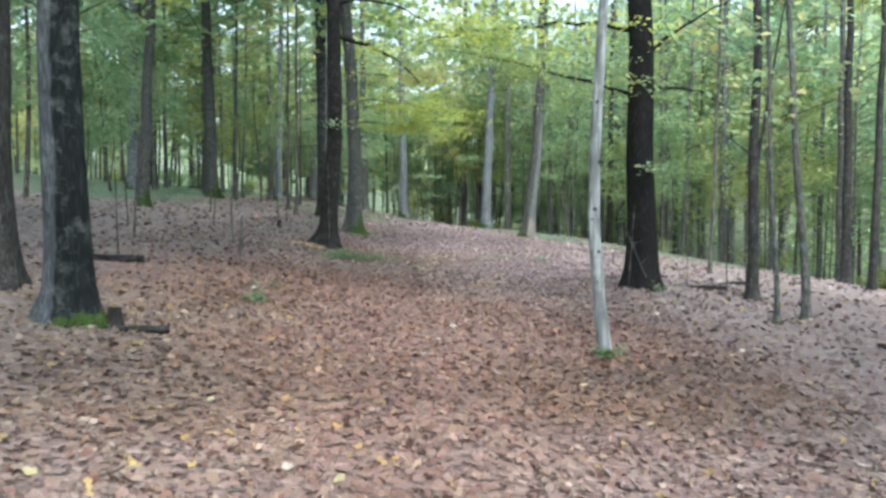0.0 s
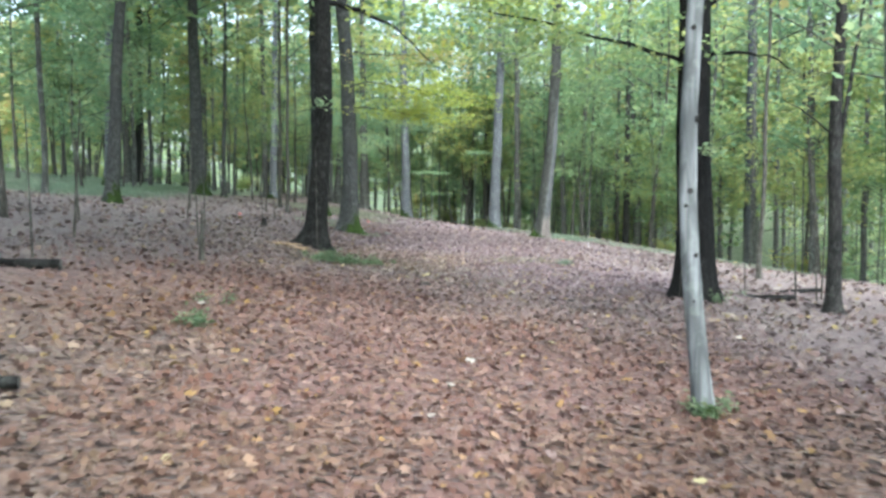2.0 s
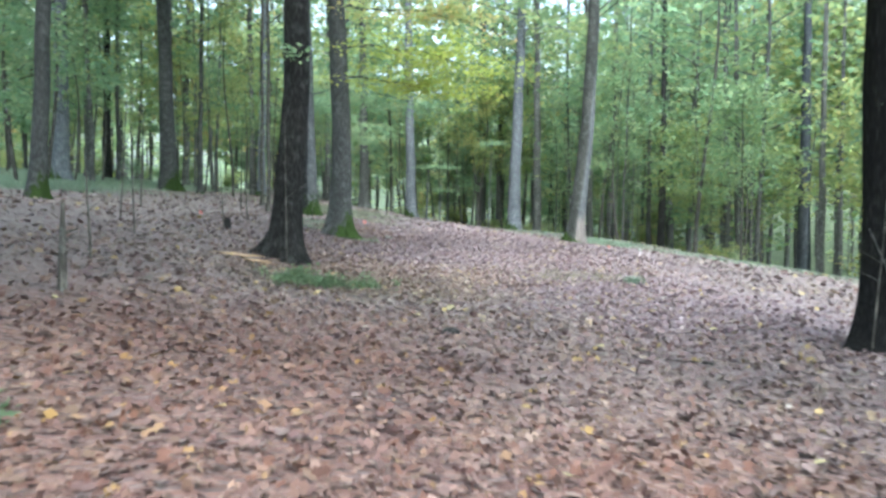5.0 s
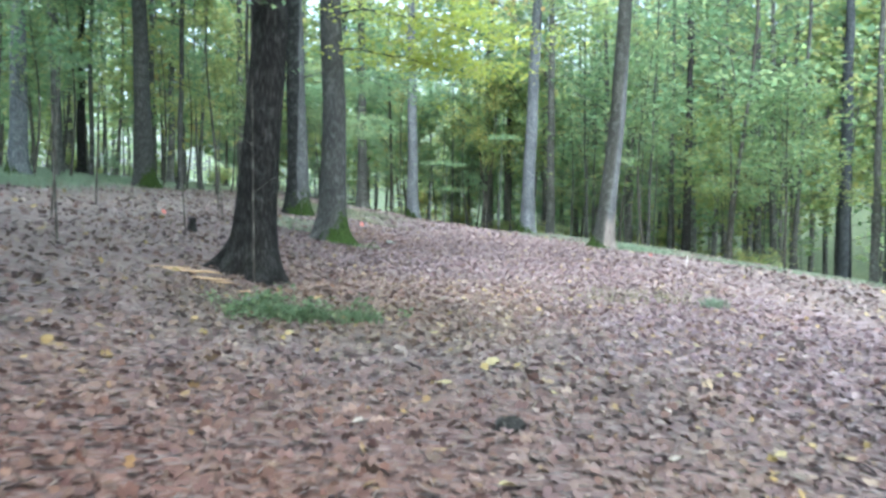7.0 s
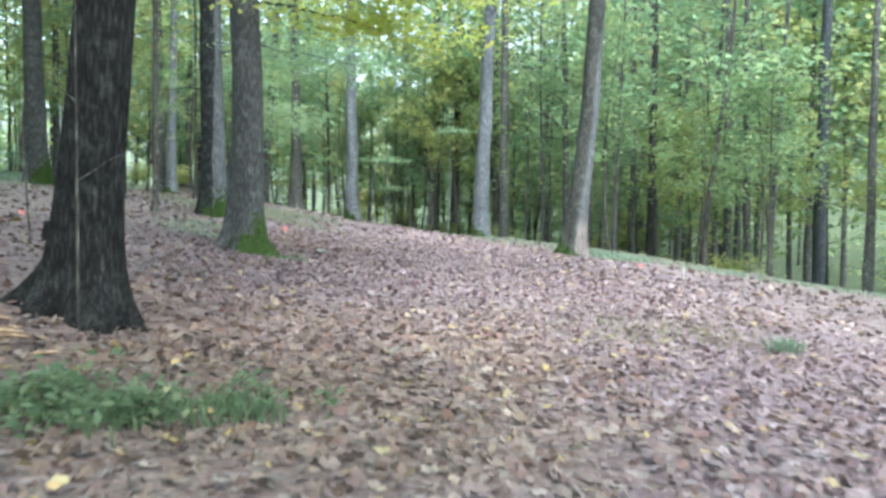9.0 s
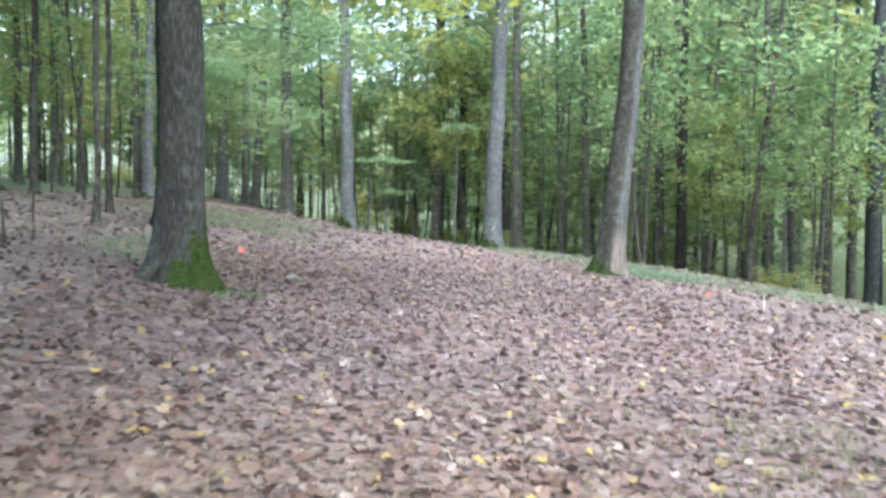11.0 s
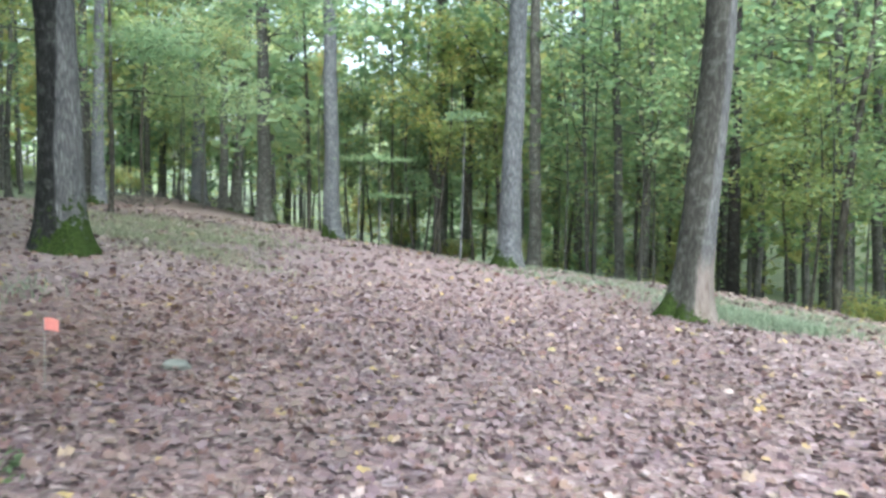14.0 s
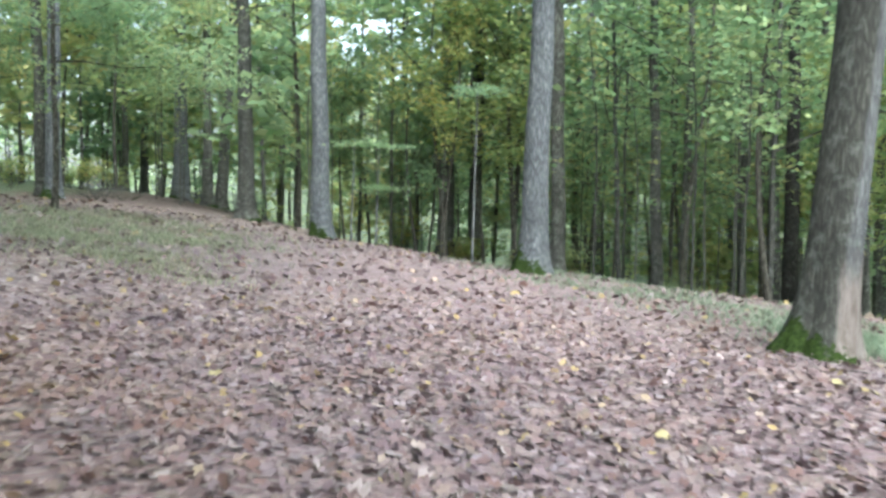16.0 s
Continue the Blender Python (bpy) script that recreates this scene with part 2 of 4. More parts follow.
def litter_material():
    """Single fallen leaves: rust, tan, mauve-brown, dull ochre, umber, with a few pale or yellow ones."""
    m, n, l, bsdf = material("fallen_leaf", 0.75)
    bsdf.inputs["Sheen Weight"].default_value, bsdf.inputs["Sheen Roughness"].default_value = 0.22, 0.4
    geo = n.new("ShaderNodeNewGeometry")
    r = ramp(n, [(0.0, (0.100, 0.078, 0.076)), (0.07, (0.138, 0.096, 0.087)), (0.17, (0.178, 0.116, 0.097)), (0.26, (0.158, 0.124, 0.136)), (0.35, (0.205, 0.160, 0.128)),
                 (0.44, (0.172, 0.136, 0.145)), (0.53, (0.212, 0.158, 0.147)), (0.61, (0.172, 0.152, 0.126)), (0.69, (0.222, 0.170, 0.169)), (0.77, (0.188, 0.160, 0.164)),
                 (0.85, (0.262, 0.212, 0.185)), (0.91, (0.245, 0.215, 0.218)), (0.955, (0.360, 0.318, 0.295)), (0.98, (0.310, 0.250, 0.138)), (1.0, (0.360, 0.295, 0.118))])
    l.new(geo.outputs["Random Per Island"], r.inputs[0])
    fleck = ramp(n, [(0.3, (0.82, 0.82, 0.82)), (0.7, (1.12, 1.12, 1.12))])
    l.new(noise_node(n, l, geo.outputs["Position"], 40, 3, 0.6).outputs["Fac"], fleck.inputs[0])
    col = mix_colour(n, l, 1.0, r.outputs[0], fleck.outputs[0], "MULTIPLY")
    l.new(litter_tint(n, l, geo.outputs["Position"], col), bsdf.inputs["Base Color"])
    return m


def ground_material():
    """Leaf litter seen from afar, and green undergrowth across the valley."""
    m, n, l, bsdf = material("forest_floor", 0.95)
    bsdf.inputs["Sheen Weight"].default_value, bsdf.inputs["Sheen Roughness"].default_value = 0.12, 0.4
    geo = n.new("ShaderNodeNewGeometry")
    p = geo.outputs["Position"]
    cell = n.new("ShaderNodeTexVoronoi")
    cell.inputs["Scale"].default_value = 13
    l.new(mix_colour(n, l, 0.05, p, noise_node(n, l, p, 9).outputs["Color"]), cell.inputs["Vector"])
    r = ramp(n, [(0.0, (0.110, 0.081, 0.080)), (0.3, (0.165, 0.122, 0.121)), (0.6, (0.205, 0.157, 0.152)), (0.9, (0.250, 0.202, 0.195)), (1.0, (0.330, 0.285, 0.275))])
    sep = n.new("ShaderNodeSeparateColor")
    l.new(cell.outputs["Color"], sep.inputs[0])
    l.new(sep.outputs[0], r.inputs[0])
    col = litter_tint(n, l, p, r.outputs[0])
    at = n.new("ShaderNodeSeparateXYZ")
    l.new(p, at.inputs[0])
    past = math_node(n, l, "ADD", math_node(n, l, "MULTIPLY", at.outputs[0], 0.898), math_node(n, l, "MULTIPLY", at.outputs[1], 0.44))
    past = math_node(n, l, "MAXIMUM", math_node(n, l, "ADD", past, -34.0), math_node(n, l, "ADD", at.outputs[1], -78.0))
    bank = math_node(n, l, "MINIMUM", math_node(n, l, "SUBTRACT", -12.6, at.outputs[0]), math_node(n, l, "ADD", at.outputs[1], -34.0))
    past = math_node(n, l, "MAXIMUM", past, math_node(n, l, "MULTIPLY", bank, 5.0))
    edge = noise_node(n, l, p, 0.35, 5)
    cover = math_node(n, l, "ADD", math_node(n, l, "MULTIPLY", past, 0.12), math_node(n, l, "MULTIPLY", math_node(n, l, "ADD", edge.outputs["Fac"], -0.5), 3.0), True)
    herb = ramp(n, [(0.25, (0.070, 0.096, 0.058)), (0.5, (0.106, 0.134, 0.076)), (0.8, (0.152, 0.168, 0.098))])
    l.new(noise_node(n, l, p, 1.3, 6, 0.7).outputs["Fac"], herb.inputs[0])
    l.new(mix_colour(n, l, cover, col, herb.outputs[0]), bsdf.inputs["Base Color"])
    b = n.new("ShaderNodeBump")
    b.inputs["Distance"].default_value = 0.03
    l.new(cell.outputs["Distance"], b.inputs["Height"])
    l.new(b.outputs[0], bsdf.inputs["Normal"])
    return m


LITTER, FLOOR = litter_material(), ground_material()


# ---- shape of the land: x across the trail, y along it, on a slope that falls to the right ----
SLOPE = pose(0, 0, EYE, 0, LEAN, 0)


def g(x, y):
    """Height over the slope's plane."""
    x, y = np.asarray(x, float), np.asarray(y, float)
    s = 0.898 * (x + 1) + 0.44 * (y - 61)
    z = -0.38 + 0.13 * np.clip((np.abs(x + 0.3) - 1.2) / 2.5, 0, 1) ** 2
    z = z + 0.10 * np.exp(-((y - 52) / 14) ** 2) + 0.036 * np.clip(-x - 3, 0, 25) * (1 - 0.45 * np.clip((y - 50) / 30, 0, 1))
    s = s + 0.2 * np.clip(-x - 1, 0, 12) * np.clip((y - 50) / 15, 0, 1)
    s = s - 2.0 * np.exp(-((y - 49) / 6) ** 2) * np.clip((x - 3) / 3, 0, 1)
    over = np.clip(s + 3, 0, 14)
    # The rise past s = 28 is an added hill that closes off the sky.
    z = z - 0.0115 * over ** 2 - 0.30 * np.clip(s - 11, 0, 9) + 0.5 * np.clip(s - 28, 0, 80)
    z = z + 0.075 * (np.clip(x - 34, 0, None) - np.clip(-x - 26, 0, None))
    z = z - 0.13 * np.clip(-x - 33, 0, 300) - 0.4 * np.clip(y - 106, 0, 300) * np.clip((22 - s) / 20, 0, 1)
    z = z + 0.34 * np.exp(-((x + 12.5) / 6) ** 2 - ((y - 78) / 8) ** 2)
    z = z + 0.03 * np.sin(0.9 * x + 0.4 * y) * np.sin(0.7 * y - 0.3 * x) + 0.015 * np.sin(2.3 * x + 1) * np.sin(2.1 * y)
    return z


def spot(x, y, up=0.0):
    return SLOPE @ Vector((x, y, float(g(x, y)) + up - EYE))


# ---- mesh helpers ----
def mesh_of(name, verts, faces, mats, smooth=True, slots=None):
    me = bpy.data.meshes.new(name)
    verts, faces = np.asarray(verts, np.float32), np.asarray(faces, np.int32)
    k = faces.shape[1]
    me.vertices.add(len(verts))
    me.vertices.foreach_set("co", verts.ravel())
    me.loops.add(faces.size)
    me.loops.foreach_set("vertex_index", faces.ravel())
    me.polygons.add(len(faces))
    me.polygons.foreach_set("loop_start", np.arange(0, faces.size, k, dtype=np.int32))
    me.polygons.foreach_set("use_smooth", np.full(len(faces), smooth))
    for m in (mats if isinstance(mats, (list, tuple)) else [mats]):
        me.materials.append(m)
    if slots is not None:
        me.polygons.foreach_set("material_index", np.asarray(slots, np.int32))
    me.update(calc_edges=True)
    me.validate()
    return me


def tube(points, radii, seg=8, lobes=None):
    """A tapered tube along points (quads), with lobes(angle, ring) as a factor on the radius."""
    P = np.asarray(points, float)
    T = np.gradient(P, axis=0)
    T /= np.linalg.norm(T, axis=1)[:, None]
    ref = np.array([1.0, 0.13, 0.07]) if abs(T[0][2]) > 0.7 else np.array([0.1, 0.05, 1.0])
    A = np.cross(T, ref)
    A /= np.linalg.norm(A, axis=1)[:, None]
    B = np.cross(T, A)
    th = np.linspace(0, 2 * np.pi, seg, endpoint=False)
    verts = []
    for i in range(len(P)):
        k = radii[i] * (lobes(th, i) if lobes else np.ones(seg))
        verts.append(P[i] + (np.cos(th) * k)[:, None] * A[i] + (np.sin(th) * k)[:, None] * B[i])
    V = np.concatenate(verts)
    i, j = np.meshgrid(np.arange(len(P) - 1), np.arange(seg), indexing="ij")
    a, b = i * seg + j, i * seg + (j + 1) % seg
    Fq = np.stack([a, a + seg, b + seg, b], -1).reshape(-1, 4)
    return V, Fq


def join(chunks):
    V, Fc, o = [], [], 0
    for v, f in chunks:
        V.append(v)
        Fc.append(np.asarray(f) + o)
        o += len(v)
    return np.concatenate(V), np.concatenate(Fc)


def leaf_quads(rng, P, size, flat=0.55, wide=0.34):
    """A folded leaf at every point of P."""
    n = len(P)
    a = rng.normal(size=(n, 3)) * (1, 1, 0.35)
    a /= np.linalg.norm(a, axis=1)[:, None]
    up = rng.normal(size=(n, 3)) * flat + (0, 0, 1)
    b = np.cross(up, a)
    b /= np.linalg.norm(b, axis=1)[:, None]
    nn = np.cross(a, b)
    L = (size * rng.uniform(0.65, 1.3, n))[:, None]
    V = np.stack([P - 0.5 * L * a, P + wide * L * b + 0.07 * L * nn, P + 0.5 * L * a, P - wide * L * b + 0.07 * L * nn], 1).reshape(-1, 3)
    return V, np.arange(4 * n).reshape(n, 4)


def part(name, me, parent, label="", m=None):
    ob = new(name, me)
    ob.parent = parent
    if m is not None:
        ob.matrix_basis = m
    return tagged(ob, label)


def thing(name, m, label, category, group="", kind=""):
    ob = new(name)
    ob.empty_display_size = 0.2
    ob.matrix_basis = m
    return tagged(ob, label, category, group, kind)


def here(x, y, turn=0.0, size=1.0, sink=0.0):
    p = spot(x, y)
    return Matrix.LocRotScale((p.x, p.y, p.z - sink), Euler((0, 0, radians(turn))), (size, size, size))


# ---- ground ----
def axis(near, fine, far, steps):
    core = np.arange(near[0], near[1] + 1e-6, fine)
    out_r = near[1] + (far[1] - near[1]) * (np.linspace(0, 1, steps + 1)[1:] ** 2.2)
    out_l = near[0] - (near[0] - far[0]) * (np.linspace(0, 1, steps + 1)[1:] ** 2.2)
    return np.concatenate([out_l[::-1], core, out_r])


def build_ground():
    xs, ys = axis((-16, 16), 0.3, (-900, 900), 40), axis((-2, 72), 0.4, (-600, 1200), 44)
    X, Y = np.meshgrid(xs, ys)
    Z = g(X, Y)
    V = np.stack([X, Y, Z - EYE, np.ones_like(X)], -1).reshape(-1, 4) @ np.array(SLOPE).T
    nx, ny = len(xs), len(ys)
    i, j = np.meshgrid(np.arange(ny - 1), np.arange(nx - 1), indexing="ij")
    a = i * nx + j
    Fq = np.stack([a, a + 1, a + nx + 1, a + nx], -1).reshape(-1, 4)
    ob = new("ground", mesh_of("ground", V[:, :3], Fq, FLOOR))
    return tagged(ob, "forest floor under brown fallen leaves", "ground", kind="structure")


GROUND = build_ground()


# ---- big trees ----
def limb_line(rng, start, heading, length, rise, droop, n=9, wobble=0.06):
    t = np.linspace(0, 1, n)
    d = np.array([math.cos(heading), math.sin(heading), 0])
    side = np.array([-d[1], d[0], 0])
    P = np.asarray(start)[None] + d * (t * length)[:, None] + np.array([0, 0, 1]) * (rise * t - droop * t * t)[:, None]
    w = np.cumsum(rng.normal(0, wobble * length / n, (n, 2)), 0)
    w -= w[0]
    return P + side * w[:, :1] + np.array([0, 0, 1]) * w[:, 1:]


def crown_mesh(name, seed, mat, low, high, spread, limbs, sprays, leaves, leaf, flat=0.7, bark_mat=None):
    """Limbs leaving a stem between two heights, with flat sprays of leaves along them."""
    rng = np.random.default_rng(seed)
    wood, P = [], []
    for k in range(limbs):
        f = (k + rng.uniform(0, 0.9)) / limbs
        z = low + (high - low) * f
        L = spread * (1.0 - 0.55 * f ** 1.5) * rng.uniform(0.6, 1.15)
        line = limb_line(rng, (0, 0, z), rng.uniform(0, 2 * math.pi), L, L * rng.uniform(0.3, 0.95), L * rng.uniform(0.1, 0.4), 6)
        r0 = 0.005 + 0.0055 * L
        wood.append(tube(line, np.linspace(r0, 0.004, len(line)), 4))
        for q in range(sprays):
            t = rng.uniform(0.25, 1.0)
            c = line[min(int(t * 6), 5)] + rng.normal(0, 0.16 * L, 3) * (1, 1, 0.55)
            n = int(leaves * rng.uniform(0.5, 1.5))
            P.append(c + rng.normal(size=(n, 3)) * (0.42 * leaf ** 0.5 * 1.25, 0.42 * leaf ** 0.5 * 1.25, 0.17))
    lv, lf = leaf_quads(rng, np.concatenate(P), leaf, flat)
    wv, wf = join(wood)
    V, Fq = join([(lv, lf), (wv, wf)])
    return mesh_of(name, V, Fq, [mat, bark_mat or BARK_THIN], True, np.r_[np.zeros(len(lf)), np.ones(len(wf))])


HIGH_CROWNS = [crown_mesh("high_crown", 40 + k, (GREEN, MIXED, GREEN)[k], 7.5, 20.0, 5.4, 20, 6, 10, 0.40) for k in range(3)]
THIN_CROWNS = [crown_mesh("thin_crown", 60 + k, (GREEN, MIXED, GREEN)[k], 7.0, 19.0, 4.2, 16, 5, 3, 0.40) for k in range(3)]
# Crowns thickened overhead to shade the left ground and close sky gaps.
DENSE_CROWNS = [crown_mesh("dense_crown", 80 + k, (GREEN, MIXED, GREEN)[k], 8.0, 20.0, 6.0, 24, 8, 14, 0.40) for k in range(3)]


def trunk_mesh(seed, height, r, lean, bend, mat, flare=0.8, seg=20, top=0.35, arc=0.0):
    """A stem with a root flare. lean: degrees towards +x; bend: metres by which the upper stem swings."""
    rng = np.random.default_rng(seed)
    z = np.r_[-0.25, -0.08, 0.0, 0.06, 0.14, 0.25, 0.4, 0.6, 0.9, 1.3, np.linspace(1.8, height, 16)]
    k = z / height
    P = np.stack([np.tan(radians(lean)) * z + arc * np.where(z < 6, z * z, 12 * z - 36) + bend * np.sin(k * 4.2) * k + 0.02 * np.sin(z * 1.7 + seed), 0.03 * np.sin(z * 1.3 + 2 * seed) + 0.3 * rng.normal() * k * k, z], 1)
    ph, n = rng.uniform(0, 6.28, 3), rng.integers(4, 7)
    fl = flare * (0.75 * np.exp(-np.clip(z, 0, None) / (0.8 * r + 0.05)) + 0.25 * np.exp(-np.clip(z, 0, None) / (2.2 * r + 0.1)))

    def lobes(th, i):
        w = 1 + fl[i] * (0.62 + 0.38 * np.cos(n * th + ph[0]) + 0.25 * np.cos((n - 2) * th + ph[1]))
        return w + 0.035 * np.cos(3 * th + ph[2] + z[i] * 0.4) + 0.02 * np.cos(7 * th + z[i])

    V, Fq = tube(P, r * (1 - (1 - top) * np.clip(k, 0, 1) ** 1.1) * (1 + 0.12 * np.exp(-np.clip(z, 0, None) / 1.2)), seg, lobes)
    return mesh_of("trunk", V, Fq, mat), P


def root_mesh(x, y, r, heading, length, thick, mat):
    """A buttress root that runs down from the foot of a stem and into the ground."""
    t = np.linspace(0, 1, 10)
    d = 0.45 * r + length * t
    bow = 0.12 * length * np.sin(2.6 * t + heading)
    c, q = math.cos(radians(heading)), math.sin(radians(heading))
    px, py = d * c - bow * q * t, d * q + bow * c * t
    foot = spot(x, y)
    gz = np.array([spot(x + a, y + b).z - foot.z for a, b in zip(px, py)])
    pz = gz + 1.9 * r * (1 - t) ** 2.6 - thick * (0.1 + 0.75 * t)
    return mesh_of("root", *tube(np.stack([px, py, pz], 1), thick * (1.15 - 0.75 * t), 10, lambda th, i: 1 + 0.12 * np.cos(3 * th + i * 0.7)), mat)


SEED = [100]


def big_tree(x, y, r, lean, mat, label, bend=0.0, height=20.0, flare=0.8, crown=1.0, limbs=(), arc=0.0, dense=False, roots=(), knots=()):
    SEED[0] += 1
    rng = np.random.default_rng(SEED[0])
    root = thing("tree", here(x, y), label, "tree", "trees of the wood")
    me, P = trunk_mesh(SEED[0], height, r, lean, bend, mat, flare, arc=arc)
    part("trunk", me, root)
    for z, heading, size in knots:
        i = int(np.argmin(abs(P[:, 2] - z)))
        k = (z - P[i - 1][2]) / (P[i][2] - P[i - 1][2])
        c = P[i - 1] + (P[i] - P[i - 1]) * k
        at = c + 0.97 * r * np.array([math.cos(radians(heading)), math.sin(radians(heading)), 0])
        ring = np.stack([at + size * np.array([0.25 * math.cos(radians(heading)), 0.25 * math.sin(radians(heading)), 0]) * q for q in (-1.0, 0.1, 0.7, 1.0)])
        part("knot", mesh_of("knot", *tube(ring, size * np.array([1.0, 0.85, 0.5, 0.08]), 9), BARK_DUSKY), root, "dark branch scar")
    for heading, length, thick in roots:
        part("root", root_mesh(x, y, r, heading, length, thick, mat), root)
    for z, heading, length, rise, droop, r0, leafy in limbs:
        i = int(np.argmin(abs(P[:, 2] - z)))
        line = limb_line(rng, P[i] + (0, 0, z - P[i][2]), radians(heading), length, rise, droop, 12, 0.16)
        br = part("limb", mesh_of("limb", *tube(line, np.linspace(r0, 0.008, 12), 7), mat), root)
        if leafy is not None:
            part("leaves", spray_mesh(SEED[0], line, leafy), br)
    if crown:
        part("crown", (DENSE_CROWNS if dense else HIGH_CROWNS if r > 0.2 and x < 6 else THIN_CROWNS)[SEED[0] % 3], root, "", Matrix.LocRotScale((P[-6][0], P[-6][1], 0), Euler((0, 0, rng.uniform(0, 6.28))), Vector((crown, crown, 1)) * height / 20.0))
    return root


def spray_mesh(seed, line, mat, n=64, leaves=42, leaf=0.12):
    """Layers of leaves carried by a limb; mat may come with a number of its own."""
    rng = np.random.default_rng(seed)
    mat, n = mat if isinstance(mat, tuple) else (mat, n)
    P = []
    span = np.linalg.norm(line[-1] - line[0])
    for q in range(n):
        c = line[rng.integers(4, len(line))] + rng.normal(0, 0.17 * span, 3) * (1, 1, 0.55)
        P.append(c + rng.normal(size=(leaves, 3)) * (0.1 + 0.07 * span, 0.1 + 0.07 * span, 0.07))
    return mesh_of("leaves", *leaf_quads(rng, np.concatenate(P), leaf, 0.4), mat)


DARK, BROWN, GREY, PALE = ("tall tree with nearly black bark", "tall tree with rough dark brown bark",
                           "tall grey-barked tree with green moss round its foot", "tall tree with pale blue-grey bark")
big_tree(-4.0, 9.8, 0.23, -0.3, BARK_STREAK, "tall grey tree with a dark streak down its trunk", flare=0.6, roots=[(190, 0.38, 0.11), (-75, 0.25, 0.1), (-15, 0.3, 0.1)], dense=True)
big_tree(-5.68, 11.7, 0.22, -0.4, BARK_DUSKY, BROWN, crown=1.5, dense=True)
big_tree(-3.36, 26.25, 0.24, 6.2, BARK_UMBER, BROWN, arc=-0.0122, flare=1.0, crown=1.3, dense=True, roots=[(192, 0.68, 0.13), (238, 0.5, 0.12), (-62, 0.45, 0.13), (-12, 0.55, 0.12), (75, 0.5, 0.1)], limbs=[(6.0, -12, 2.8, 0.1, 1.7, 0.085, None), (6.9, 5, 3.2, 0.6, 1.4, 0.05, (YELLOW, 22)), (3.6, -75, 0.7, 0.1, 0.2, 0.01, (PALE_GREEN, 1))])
big_tree(-3.4, 34.6, 0.27, 1.6, BARK_GREY, GREY, arc=-0.009, flare=1.0, dense=True, roots=[(-14, 0.72, 0.15), (-55, 0.5, 0.14), (200, 0.66, 0.14), (250, 0.45, 0.12), (110, 0.5, 0.1)], limbs=[(4.2, 30, 3.4, 0.3, 0.5, 0.03, (YELLOW, 52)), (4.9, 0, 3.6, 0.3, 0.9, 0.035, (YELLOW, 50)), (6.0, 20, 3.8, 0.5, 0.9, 0.035, (MIXED, 40))])
big_tree(-5.8, 44.1, 0.33, -1.5, BARK_TWO, GREY, flare=0.8, roots=[(-20, 0.5, 0.14), (-80, 0.45, 0.13), (205, 0.55, 0.14)], crown=1.3, dense=True, limbs=[(4.4, 10, 4.0, 0.8, 0.8, 0.04, PALE_GREEN), (0.3, 215, 0.6, 5.5, 0.0, 0.022, None), (3.4, 200, 1.8, 0.5, 0.6, 0.015, None)])
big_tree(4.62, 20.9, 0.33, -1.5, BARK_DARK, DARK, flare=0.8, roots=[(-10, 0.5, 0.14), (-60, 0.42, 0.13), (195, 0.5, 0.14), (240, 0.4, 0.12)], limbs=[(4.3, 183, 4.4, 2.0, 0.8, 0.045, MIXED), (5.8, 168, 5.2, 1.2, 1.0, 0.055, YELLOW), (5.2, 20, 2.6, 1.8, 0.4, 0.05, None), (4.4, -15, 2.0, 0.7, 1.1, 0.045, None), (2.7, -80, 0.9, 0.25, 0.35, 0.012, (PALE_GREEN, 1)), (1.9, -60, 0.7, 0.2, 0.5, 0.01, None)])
big_tree(2.34, 53.2, 0.28, 1.8, BARK_ASH, PALE, flare=0.8, limbs=[(9.2, 10, 4.0, 0.6, 1.2, 0.05, MIXED)])
big_tree(3.9, 43.2, 0.27, 7.3, BARK_SCAR, "tall leaning grey tree with a scarred foot", bend=0.2, arc=-0.009, flare=0.75, roots=[(195, 0.45, 0.13), (250, 0.32, 0.11), (-25, 0.36, 0.11)])
big_tree(-2.8, 61.5, 0.28, -1.3, BARK_ASH, PALE, flare=0.6)
big_tree(1.4, 69.5, 0.32, 0.1, BARK_BROWN, BROWN)
big_tree(4.2, 60.4, 0.22, -0.8, BARK_WOOD, "tall grey-brown forest tree")
big_tree(7.0, 20.4, 0.125, -1.2, BARK_DUSKY, BROWN, height=13, bend=0.12, limbs=[(2.5, 20, 0.9, 5.5, 0.0, 0.05, None), (3.2, 200, 1.2, 0.9, 0.2, 0.02, None)])
big_tree(6.85, 16.9, 0.075, -3.0, BARK_BROWN, "slim curved tree with grey-brown bark", height=10, bend=-0.35)
big_tree(5.9, 15.8, 0.045, -2.5, BARK_BROWN, "slim curved tree with brown bark", height=9, bend=-0.25)
big_tree(2.1, 11.25, 0.075, -6.4, BARK_PALE, "slim tree with smooth whitish bark", height=12, flare=0.5, crown=0.0, arc=0.022, knots=((0.95, -100, 0.016), (1.32, -60, 0.024), (1.72, -118, 0.02), (1.84, -84, 0.026), (2.42, -38, 0.032), (3.15, -104, 0.022)))
big_tree(-11.5, 34.6, 0.22, 3.0, BARK_GREY, BROWN, crown=1.5, dense=True)
big_tree(-13.0, 50.5, 0.35, -1.4, BARK_GREY, GREY, crown=1.5, dense=True)
big_tree(-15.6, 45.5, 0.3, 0.5, BARK_ASH, PALE, crown=1.4, dense=True)
big_tree(-17.8, 53.7, 0.2, -1.0, BARK_BROWN, BROWN, crown=1.4, dense=True)
big_tree(-18.9, 58.7, 0.2, 1.0, BARK_UMBER, BROWN, crown=1.4, dense=True)
big_tree(12.8, 64.7, 0.25, -2.6, BARK_BROWN, BROWN)
